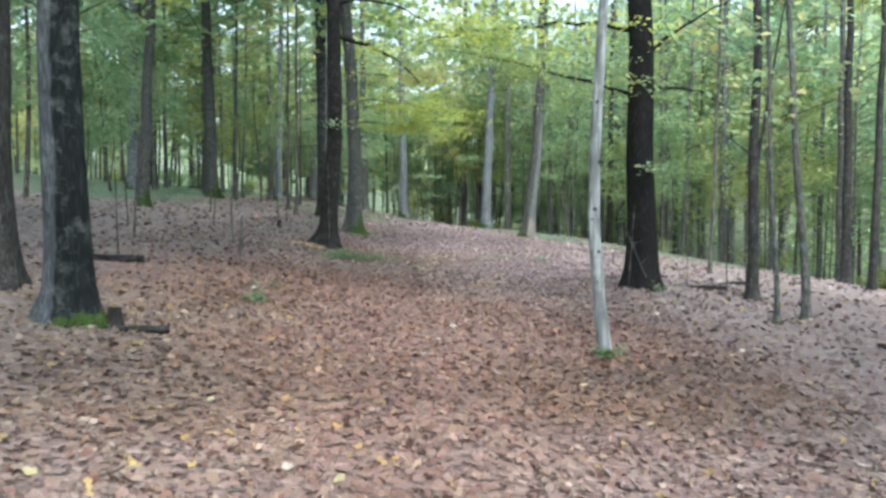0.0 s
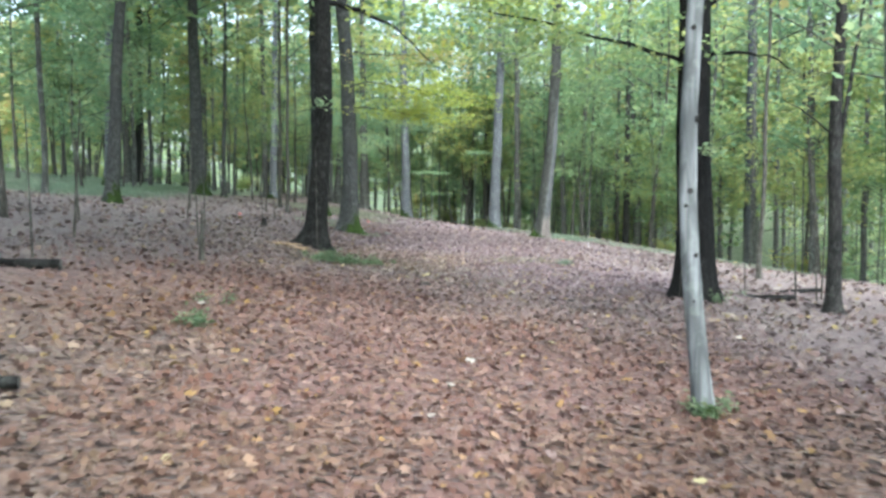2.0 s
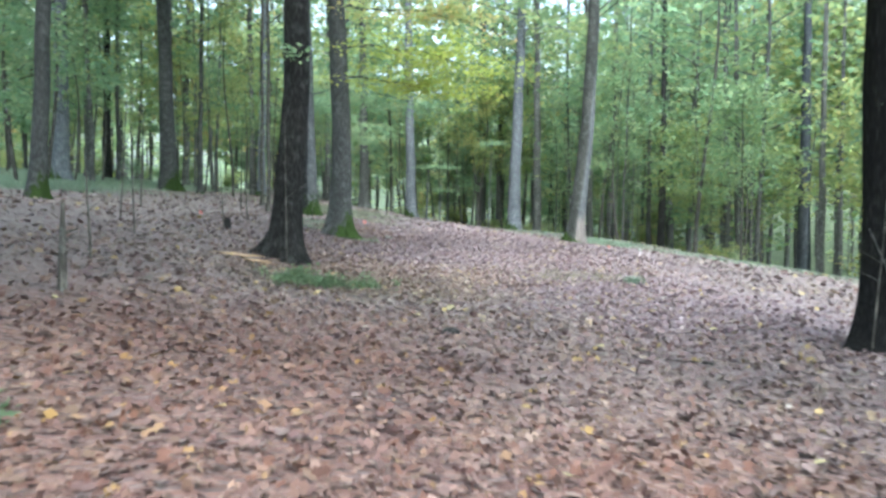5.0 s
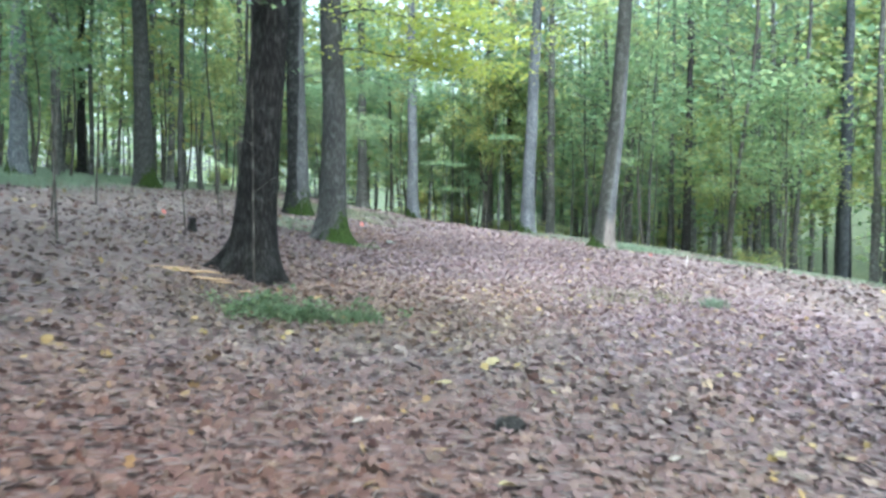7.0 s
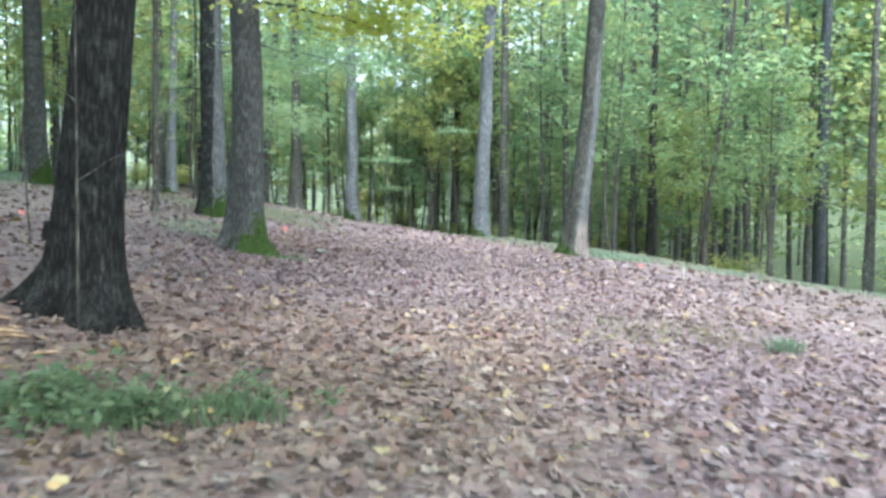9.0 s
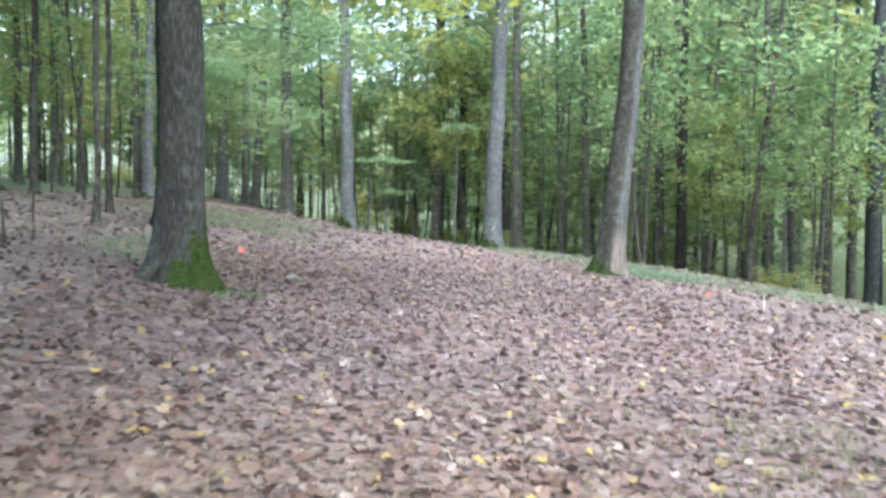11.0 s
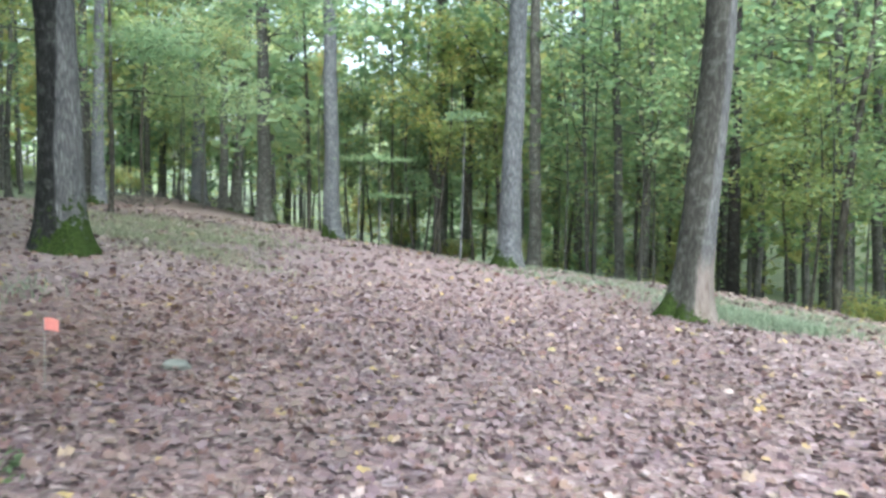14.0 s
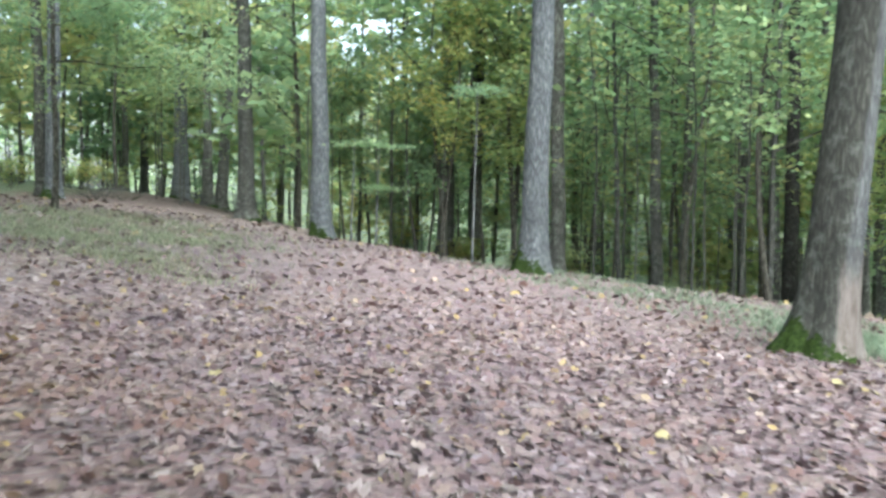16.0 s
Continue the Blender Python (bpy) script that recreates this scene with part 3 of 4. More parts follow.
big_tree(17.85, 57.2, 0.36, -1.4, BARK_STREAK, "tall slate-grey tree on the slope")
big_tree(10.2, 80.4, 0.28, -2.6, BARK_BROWN, BROWN)
big_tree(-9.85, 82.0, 0.30, 4.0, BARK_BROWN, BROWN)
big_tree(-9.2, 57.5, 0.075, 0.5, BARK_THIN, "slim tree with layered pale green branches", height=10, limbs=[(3.7, -8, 4.4, 0.4, 0.5, 0.03, PALE_GREEN), (4.6, -40, 3.6, 0.5, 0.4, 0.03, PALE_GREEN), (5.4, 30, 4.0, 0.6, 0.4, 0.03, GREEN)])
big_tree(-11.9, 64.5, 0.24, 1.0, BARK_ASH, PALE)
big_tree(-12.5, 65.2, 0.2, -1.0, BARK_BROWN, BROWN)

# Trees added out of view, to shade the start of the trail.
for x, y in ((6.5, 2.5), (-7.5, 3.5), (9.5, 8.5), (-9.5, 9.0), (2.5, -6.0), (-3.0, -9.0), (11.5, 15.0), (-10.5, 16.5)):
    big_tree(x, y, 0.26, 0.5, BARK_BROWN, BROWN)

# more trunks of the middle distance
for x, y, r, lean, mat in ((13.9, 55.7, 0.17, -2, BARK_BROWN), (14.4, 59.0, 0.2, -2, BARK_BROWN), (13.6, 64.0, 0.16, 1, BARK_BROWN), (17.4, 64.0, 0.13, -1, BARK_WOOD),
                           (21.6, 78.6, 0.34, -1, BARK_BROWN), (18.0, 53.5, 0.15, -1, BARK_BROWN), (7.5, 74.0, 0.18, 0, BARK_BROWN), (2.5, 69.0, 0.22, 1, BARK_BROWN)):
    big_tree(x, y, r, lean, mat, BROWN, height=19)
for x, y, r, lean, mat in ((3.1, 76.0, 0.27, 0, BARK_BROWN), (-0.3, 79.0, 0.19, 1, BARK_WOOD), (18.7, 71.9, 0.3, -2, BARK_BROWN), (18.8, 68.9, 0.23, -1, BARK_BROWN),
                           (14.5, 66.9, 0.12, 0, BARK_BROWN), (11.2, 64.0, 0.16, 0, BARK_BROWN), (8.7, 64.0, 0.08, 1, BARK_THIN), (10.9, 69.0, 0.11, -1, BARK_THIN)):
    big_tree(x, y, r, lean, mat, BROWN, height=18)
for x, y, r, lean, mat in ((12.5, 72.0, 0.14, 1, BARK_BROWN), (13.7, 68.0, 0.15, -1, BARK_BROWN), (-8.2, 94.0, 0.24, 1, BARK_BROWN), (-7.8, 84.0, 0.13, -2, BARK_BROWN),
                           (15.7, 36.0, 0.15, -1, BARK_BROWN), (13.4, 30.2, 0.15, -1, BARK_DUSKY), (13.0, 27.5, 0.12, 1, BARK_DUSKY), (20.6, 64.0, 0.26, -1, BARK_BROWN)):
    big_tree(x, y, r, lean, mat, BROWN, height=18)
for x, y, r, lean, mat in ((14.6, 47.6, 0.15, -1, BARK_WOOD), (14.5, 40.0, 0.15, -2, BARK_WOOD), (17.4, 42.0, 0.13, 0, BARK_BROWN), (7.1, 60.0, 0.17, -2, BARK_BROWN),
                           (8.5, 62.0, 0.15, 1, BARK_WOOD), (10.9, 59.6, 0.23, 0, BARK_DUSKY), (4.9, 68.9, 0.22, -1, BARK_BROWN), (8.4, 28.5, 0.06, 1, BARK_THIN)):
    big_tree(x, y, r, lean, mat, BROWN, height=17)
for x, y, r, lean, mat in ((-16.5, 62.0, 0.17, 0, BARK_BROWN), (-6.9, 42.2, 0.07, 0, BARK_THIN), (-12.2, 52.5, 0.12, 1, BARK_BROWN), (-8.1, 46.8, 0.075, 0, BARK_THIN),
                           (-10.1, 80.0, 0.24, 0, BARK_BROWN), (-6.0, 67.2, 0.30, -1, BARK_BROWN), (-11.9, 82.0, 0.4, 0, BARK_ASH), (-16.0, 90.0, 0.25, 1, BARK_BROWN)):
    big_tree(x, y, r, lean, mat, BROWN, height=18)


# ---- understorey trees: thin stems, low layered foliage ----
def understorey(k, mat, height, low, spread, limbs, leaves, leaf):
    root = thing("small_tree", Matrix.Identity(4), "slim young tree with layered yellow-green leaves", "tree", "young trees of the wood")
    z = np.linspace(-0.1, height, 10)
    P = np.stack([0.25 * np.sin(z * 0.5 + k) - 0.25 * math.sin(k), 0.2 * np.sin(z * 0.4 + 2 * k) - 0.2 * math.sin(2 * k), z], 1)
    part("trunk", mesh_of("trunk", *tube(P, np.linspace(0.055, 0.012, 10) * (0.6 + height / 12), 8), BARK_THIN), root)
    part("crown", crown_mesh("crown", 500 + k, mat, low, height, spread, limbs, 8, leaves, leaf, 0.7), root)
    return root


KINDS = [understorey(0, GREEN, 8.5, 3.0, 3.0, 15, 20, 0.185), understorey(1, GREEN, 10.0, 3.6, 3.3, 17, 20, 0.185), understorey(2, MIXED, 7.0, 2.6, 2.7, 13, 20, 0.185),
         understorey(3, PALE_GREEN, 6.5, 1.9, 2.5, 12, 20, 0.185), understorey(4, MIXED, 11.0, 4.2, 3.3, 17, 20, 0.185), understorey(5, YELLOW, 8.0, 3.2, 2.6, 12, 20, 0.185)]
FAR_KINDS = [understorey(6, HAZY_GREEN, 11.0, 1.8, 3.6, 18, 11, 0.37), understorey(7, HAZY_MIXED, 12.5, 2.4, 3.8, 19, 11, 0.37), understorey(8, PALE_GREEN, 9.0, 1.2, 3.2, 15, 11, 0.37),
             understorey(9, HAZY_MIXED, 8.0, 0.8, 3.0, 14, 11, 0.37), understorey(10, HAZY_GREEN, 13.5, 3.0, 3.8, 19, 11, 0.37), understorey(11, HAZY_MIXED, 9.5, 2.5, 3.0, 14, 11, 0.37)]
used = []
# open gaps in the young growth, through which these far trunks stand free: ((x, y) of the trunk, width of the gap)
FREE = (((17.85, 57.2), 1.9), ((10.9, 59.6), 1.2), ((-13.0, 50.5), 1.6), ((-11.5, 34.6), 1.5))
TRAIL = ((0.0, 2.0), (-0.2, 6.0), (-0.8, 13.5), (-1.0, 19.0))


def crowded(x, y):
    """True in front of a trunk that stands free, seen from the trail."""
    for (a, b), w in FREE:
        for u, v in TRAIL:
            n = math.hypot(a - u, b - v)
            along = ((x - u) * (a - u) + (y - v) * (b - v)) / n
            if 4 < along < n + 0.5 and abs((x - u) * (b - v) - (y - v) * (a - u)) / n < w * (0.3 + 0.7 * along / n):
                return True
    return False


def scatter(rng, n, x0, x1, y0, y1, gap, rule):
    out, tries = [], 0
    while len(out) < n and tries < n * 60:
        tries += 1
        x, y = rng.uniform(x0, x1), rng.uniform(y0, y1)
        if rule(x, y) and not crowded(x, y) and all((x - a) ** 2 + (y - b) ** 2 > gap * gap for a, b in used):
            used.append((x, y))
            out.append((x, y))
    return out


def fall(x, y):
    return 0.898 * (x + 1) + 0.44 * (y - 61)


def ahead(x, y):
    return abs(x) < 0.64 * y + 3


def plant(protos, order, spots, low, high, kinds=None):
    kinds = kinds or protos
    for k, (x, y) in enumerate(spots):
        m = here(x, y, rng.uniform(0, 360), rng.uniform(low, high))
        if k < len(protos):
            protos[k].matrix_basis = m
        else:
            copy_thing(kinds[order[k % len(order)]], m)


rng = np.random.default_rng(7)
near_spots = scatter(rng, 33, 7, 30, 22, 80, 2.4, lambda x, y: 2.0 < fall(x, y) < 14 and ahead(x, y))
near_spots += scatter(rng, 26, -24, -9, 18, 62, 2.6, lambda x, y: x < -8.5 - 0.06 * (y - 18) and ahead(x, y))
near_spots += scatter(rng, 12, -14, 6, 66, 80, 2.4, lambda x, y: fall(x, y) > 2.5)
far_spots = scatter(rng, 6, 8, 52, 26, 112, 2.6, lambda x, y: 13 < fall(x, y) < 21 and ahead(x, y))
far_spots += scatter(rng, 56, -56, -10, 24, 112, 2.5, lambda x, y: (x < -22 or y > 58) and ahead(x, y))
far_spots += scatter(rng, 22, -22, 16, 76, 108, 2.1, lambda x, y: fall(x, y) < 22)
# Unseen young trees round and behind the start, added to close off the light.
far_spots += scatter(rng, 14, -24, 24, -28, 8, 5.0, lambda x, y: abs(x) > 9)
near_spots += scatter(rng, 8, -14, 14, -12, 12, 4.0, lambda x, y: abs(x) > 8 and not ahead(x, y))
plant(KINDS, (0, 1, 2, 3, 0, 1, 3, 4, 1, 0), near_spots, 0.8, 1.25)
plant([], (4, 2, 3), [(1.1, 65.0), (2.7, 67.2), (0.2, 67.5)], 0.85, 1.05, KINDS)
far_spots += [(0.3, 73.5), (-4.6, 71.5), (5.4, 73.0), (-1.8, 77.0)]
plant(FAR_KINDS, (0, 1, 2, 3, 4, 0, 1, 5, 2, 3, 4), far_spots, 0.8, 1.3)


def shrub(k, mat, height, spread):
    """A low bush of arching stems under the trees."""
    root = thing("shrub", Matrix.Identity(4), "low yellow-green bush at the edge of the slope", "shrub", "bushes on the slope")
    rng = np.random.default_rng(900 + k)
    for q in range(7):
        L = height * rng.uniform(0.6, 1.1)
        line = limb_line(rng, (rng.normal(0, 0.12), rng.normal(0, 0.12), -0.05), rng.uniform(0, 6.28), spread * rng.uniform(0.3, 1.0), L, L * 0.25, 12, 0.1)
        stem = part("stem", mesh_of("stem", *tube(line, np.linspace(0.014, 0.003, 12), 5), BARK_THIN), root)
        tagged(part("leaves", spray_mesh(910 + 10 * k + q, line, (mat, 8), 8, 14, 0.14), stem), kind="stuff")
    return root


SHRUBS = [shrub(0, PALE_GREEN, 2.4, 1.2), shrub(1, HAZED, 2.9, 1.4), shrub(2, MIXED, 1.8, 1.1)]
spots = scatter(rng, 18, 6, 30, 24, 70, 1.2, lambda x, y: 7 < fall(x, y) < 12 and ahead(x, y))
spots += scatter(rng, 12, -5, 6, 64, 76, 1.2, lambda x, y: 5.0 < fall(x, y) < 10)
spots += scatter(rng, 18, -20, -2, 76, 98, 1.3, lambda x, y: fall(x, y) > -3)
spots += scatter(rng, 12, -33, -24, 30, 80, 1.6, ahead) + scatter(rng, 22, -44, -15, 80, 104, 1.7, ahead) + scatter(rng, 8, -22, -13, 64, 80, 1.4, ahead)
plant(SHRUBS, (2, 1, 2, 0), spots, 0.6, 1.2)


# ---- slender background trees of the wood, each a thing of its own ----
def pole_tree(k, mat):
    root = thing("tree", Matrix.Identity(4), "slender forest tree with bare lower trunk", "tree", "trees of the wood")
    me, P = trunk_mesh(700 + k, 18.0, 0.085, (-1.2, 0.4, 1.6, 0.0)[k], (0.5, -0.4, 0.2, -0.6)[k], mat, 0.5, 10)
    part("trunk", me, root)
    part("crown", THIN_CROWNS[k % 3], root, "", pose(P[-6][0], P[-6][1], -1.5, 0, 0, 80 * k))
    return root


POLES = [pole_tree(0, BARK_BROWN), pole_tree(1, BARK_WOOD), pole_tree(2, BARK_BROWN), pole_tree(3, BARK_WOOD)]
spots = scatter(rng, 18, 5, 50, 26, 105, 1.5, lambda x, y: 3 < fall(x, y) < 21 and ahead(x, y))
spots += scatter(rng, 34, -50, -10, 16, 105, 1.8, lambda x, y: x < -10 - 0.06 * (y - 16) and ahead(x, y))
spots += scatter(rng, 16, -25, -12.5, 60, 88, 1.1, lambda x, y: x < -0.13 * y - 4)
spots += scatter(rng, 24, -26, 10, 70, 110, 1.5, lambda x, y: fall(x, y) > 3)
# Slender trees added behind the start, out of view, for the same enclosure.
spots += scatter(rng, 14, -26, 26, -30, 6, 4.0, lambda x, y: abs(x) > 8 or y < -8)
plant(POLES, (0, 1, 2, 3, 1), spots, 0.5, 1.3)
plant([], (1, 3, 0), scatter(rng, 30, 5, 40, 28, 90, 0.9, lambda x, y: 2.5 < fall(x, y) < 16 and ahead(x, y)), 0.3, 0.5, POLES)
plant([], (1, 3, 2), scatter(rng, 15, 6, 26, 26, 78, 0.6, lambda x, y: 2.5 < fall(x, y) < 9 and ahead(x, y)), 0.4, 0.75, POLES)
plant([], (1, 3, 0), scatter(rng, 40, -20, 6, 68, 94, 0.8, lambda x, y: -4 < fall(x, y) < 16), 0.3, 0.55, POLES)


TALL = []
for k in range(2):
    root = thing("tree", Matrix.Identity(4), "tall forest tree with a full green crown", "tree", "trees of the wood")
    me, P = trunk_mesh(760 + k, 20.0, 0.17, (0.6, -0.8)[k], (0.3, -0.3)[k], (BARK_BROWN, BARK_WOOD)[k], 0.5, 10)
    part("trunk", me, root)
    part("crown", DENSE_CROWNS[k], root, "", pose(P[-6][0], P[-6][1], -1.0, 0, 0, 130 * k))
    TALL.append(root)
plant(TALL, (0, 1), scatter(rng, 17, -26, 26, 70, 104, 3.0, lambda x, y: fall(x, y) > 3 and abs(x) < 0.33 * y) + scatter(rng, 13, 12, 46, 58, 98, 3.4, lambda x, y: 6 < fall(x, y) < 27 and x < 0.52 * y - 4) + [(-18.0, 70.0), (-22.0, 78.5), (-15.5, 84.5), (-25.5, 73.0)], 0.8, 1.2)


# ---- far woods on the added opposite hillside: uncountable stems and leaves ----
def far_woods():
    rng = np.random.default_rng(11)
    stems, P = [], []
    while len(stems) < 640:
        front = len(stems) < 520
        a, d = rng.uniform(-0.72, 0.72) if front else rng.uniform(0, 2 * math.pi), rng.uniform(60, 190)
        x, y = d * math.sin(a), 12 + d * math.cos(a)
        if (fall(x, y) < 29 and x > -24) or (y < 100 and -50 < x < 10) or (not front and abs(a - math.pi) > 2.3):
            continue
        if 28 < fall(x, y) < 48 and rng.uniform() < 0.6:
            continue
        b = spot(x, y)
        h, r = rng.uniform(10, 17) if fall(x, y) > 28 else rng.uniform(14, 20), rng.uniform(0.06, 0.16)
        z = np.array([-0.3, 0.5, 4, 7, h])
        line = np.stack([b.x + rng.normal(0, 0.03) * z, b.y + rng.normal(0, 0.03) * z, b.z + z], 1)
        stems.append(tube(line, r * np.array([1.4, 1.05, 0.9, 0.7, 0.3]), 6))
        for q in range(15 if front else 5):
            up = rng.uniform(0.18, 1.05)
            w = 2.9 * math.sqrt(max(0.15, 1.1 - up))
            c = np.array([b.x, b.y, b.z]) + rng.normal(size=3) * (w, w, 0) + (0, 0, up * h)
            P.append(c + rng.normal(size=(16, 3)) * (1.0, 1.0, 0.32))
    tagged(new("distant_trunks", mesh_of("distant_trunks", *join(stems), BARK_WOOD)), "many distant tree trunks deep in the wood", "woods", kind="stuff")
    tagged(new("distant_foliage", mesh_of("distant_foliage", *leaf_quads(rng, np.concatenate(P), 0.60, 0.7), HAZED)), "distant green and yellow forest foliage", "woods", kind="stuff")


far_woods()


# ---- fallen leaves ----
def fallen(rng, n, x0, x1, y0, y1, size, rule=None, lobed=True):
    """Curled leaves lying on the floor: lobed ones with a notched outline, or plain ovals."""
    x, y = rng.uniform(x0, x1, n), rng.uniform(y0, y1, n)
    if rule is not None:
        keep = rule(x, y)
        x, y = x[keep], y[keep]
        n = len(x)
    P = np.stack([x, y, g(x, y) + 0.010 + rng.uniform(0, 0.024, n) - EYE], 1)
    a = rng.normal(size=(n, 3)) * (1, 1, 0.34)
    a /= np.linalg.norm(a, axis=1)[:, None]
    b = np.cross(rng.normal(size=(n, 3)) * 0.48 + (0, -0.12, 1), a)
    b /= np.linalg.norm(b, axis=1)[:, None]
    nn = np.cross(a, b)
    L = (size * rng.choice([0.4, 0.6, 0.85, 1.1, 1.4], n) * rng.uniform(0.85, 1.15, n))[:, None]
    curl = L * rng.uniform(-0.08, 0.22, n)[:, None]
    w = L * rng.uniform(0.3, 0.5, n)[:, None]
    if lobed:
        shape = ((-0.5, 0.0, 1.0), (-0.22, 1.0, 0.5), (-0.02, 0.42, 0.1), (0.24, 0.95, 0.6), (0.55, 0.0, 1.0), (0.22, -1.0, 0.5), (0.0, -0.4, 0.1), (-0.26, -0.9, 0.6))
        quads = ((0, 1, 2, 7), (2, 3, 4, 5), (2, 5, 6, 7))
    else:
        shape = ((-0.5, 0.0, 1.0), (-0.15, 1.0, 0.6), (0.22, 0.8, 0.5), (0.55, 0.0, 1.0), (0.2, -0.8, 0.6), (-0.15, -1.0, 0.4))
        quads = ((0, 1, 2, 3), (0, 3, 4, 5))
    V = np.stack([P + u * L * a + v * rng.uniform(0.8, 1.2, n)[:, None] * w * b + c * curl * nn for u, v, c in shape], 1).reshape(-1, 3)
    V = V @ np.array(SLOPE.to_3x3()).T + np.array(SLOPE.translation)
    i = np.arange(n)[:, None] * len(shape)
    return V, np.concatenate([i + q for q in quads])


rng = np.random.default_rng(21)
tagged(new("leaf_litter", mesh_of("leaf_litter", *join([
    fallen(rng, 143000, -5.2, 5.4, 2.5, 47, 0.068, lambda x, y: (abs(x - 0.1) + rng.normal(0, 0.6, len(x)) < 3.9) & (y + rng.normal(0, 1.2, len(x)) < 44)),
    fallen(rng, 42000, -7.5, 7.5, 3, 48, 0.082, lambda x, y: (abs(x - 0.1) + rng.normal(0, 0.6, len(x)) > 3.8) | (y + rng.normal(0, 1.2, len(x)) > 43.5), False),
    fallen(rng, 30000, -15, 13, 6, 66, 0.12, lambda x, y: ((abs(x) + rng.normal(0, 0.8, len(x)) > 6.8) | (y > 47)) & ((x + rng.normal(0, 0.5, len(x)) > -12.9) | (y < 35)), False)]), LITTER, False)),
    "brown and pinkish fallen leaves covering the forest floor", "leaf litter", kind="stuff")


# ---- small things on the floor ----
GRASS = foliage("grass_blade", [(0.0, (0.125, 0.18, 0.128)), (0.6, (0.195, 0.24, 0.178)), (1.0, (0.28, 0.29, 0.22))], 0.3)
LEAN_GRASS = foliage("lean_grass_blade", [(0.0, (0.15, 0.18, 0.12)), (0.6, (0.225, 0.24, 0.17)), (1.0, (0.31, 0.295, 0.22))], 0.3)
DRY = foliage("dry_grass_blade", [(0.0, (0.165, 0.17, 0.115)), (0.6, (0.225, 0.21, 0.145)), (1.0, (0.29, 0.255, 0.185))], 0.3)
FERN = foliage("low_plant_leaf", [(0.0, (0.082, 0.125, 0.070)), (0.7, (0.125, 0.165, 0.094)), (1.0, (0.185, 0.205, 0.118))], 0.35)


def grass(name, label, spots, n, height, mat=GRASS, spread=1.0, seed=1):
    """Blades round a line of (x, y, radius)."""
    rng = np.random.default_rng(seed)
    S = np.array(spots, float)
    f = rng.uniform(0, len(S) - 1 - 1e-6, n) if len(S) > 1 else np.zeros(n)
    i = f.astype(int)
    k = np.minimum(i + 1, len(S) - 1)
    c = S[i] + (S[k] - S[i]) * (f - i)[:, None]
    d = rng.normal(size=(n, 2)) * c[:, 2:] * spread * 0.6
    x, y = c[:, 0] + d[:, 0], c[:, 1] + d[:, 1]
    patch = np.sin(1.9 * x + 0.7) * np.sin(1.7 * y) + rng.normal(0, 0.5, n) > -0.35
    x, y = x[patch], y[patch]
    n = len(x)
    B = np.stack([x, y, g(x, y) - EYE], 1) @ np.array(SLOPE.to_3x3()).T + np.array(SLOPE.translation)
    h = (height * rng.uniform(0.5, 1.3, n))[:, None]
    tip = rng.normal(size=(n, 3)) * (0.5, 0.5, 0.0) * h
    w = rng.normal(size=(n, 3)) * (1, 1, 0)
    w = w / np.linalg.norm(w, axis=1)[:, None] * 0.006 * (1 + h * 3)
    up = np.array([0, 0, 1.0])
    V = np.stack([B - w, B + w, B + 0.55 * h * up + 0.3 * tip + w, B + 0.55 * h * up + 0.3 * tip - w, B + h * up * 0.85 + tip + 0.2 * w, B + h * up * 0.85 + tip - 0.2 * w], 1).reshape(-1, 3)
    o = np.arange(n)[:, None] * 6
    me = mesh_of(name, V, np.concatenate([o + (0, 1, 2, 3), o + (3, 2, 4, 5)]), mat)
    return tagged(new(name, me), label, "grass", kind="stuff")


THIN_GRASS = "thin pale green grass among fallen leaves"
grass("grass", THIN_GRASS, [(2.6, 60, 1.0), (3.4, 51, 1.0), (4.6, 47, 0.9), (6.2, 44.2, 0.9), (8.2, 41.6, 0.9), (10.0, 39.2, 1.0), (12, 35, 1.4)], 14000, 0.1, spread=1.75, seed=1)
grass("grass", THIN_GRASS, [(4.6, 45.2, 0.5), (4.9, 43.6, 0.5), (5.4, 42.2, 0.5)], 3500, 0.16, seed=2)
grass("grass", THIN_GRASS, [(-6.0, 48.5, 1.0), (-6.8, 52, 1.6), (-8.2, 57, 2.0)], 5500, 0.12, LEAN_GRASS, spread=1.2, seed=3)
grass("grass", THIN_GRASS, [(-4.6, 49.5, 0.9), (-4.3, 53, 1.3), (-5.5, 57, 1.6)], 3200, 0.1, LEAN_GRASS, spread=1.3, seed=8)
grass("grass", "green grassy bank under the trees", [(-14.2, 38, 1.4), (-15.2, 44, 2.3), (-17.5, 52, 3.0), (-19, 60, 3.2), (-21, 68, 3.5)], 24000, 0.17, seed=4)
grass("grass", "sparse yellowish grass on the trail", [(1.2, 28.3, 0.7), (2.3, 29.0, 0.8), (3.3, 28.4, 0.7)], 800, 0.08, DRY, seed=5)
grass("grass", "small green grass tuft on the trail", [(3.03, 27.8, 0.12)], 260, 0.14, seed=6)
grass("grass", THIN_GRASS, [(-3.7, 45.6, 0.7), (-4.4, 47.8, 1.1), (-6.2, 51.0, 1.5)], 3600, 0.09, LEAN_GRASS, spread=1.3, seed=9)
grass("grass", "dark green grass below a tree", [(-2.85, 23.6, 0.3), (-2.2, 23.75, 0.3), (-1.7, 24.1, 0.25)], 800, 0.13, FERN, spread=0.9, seed=10)
grass("grass", THIN_GRASS, [(-4.6, 36.8, 0.5), (-5.4, 40, 0.9)], 1200, 0.1, seed=7)


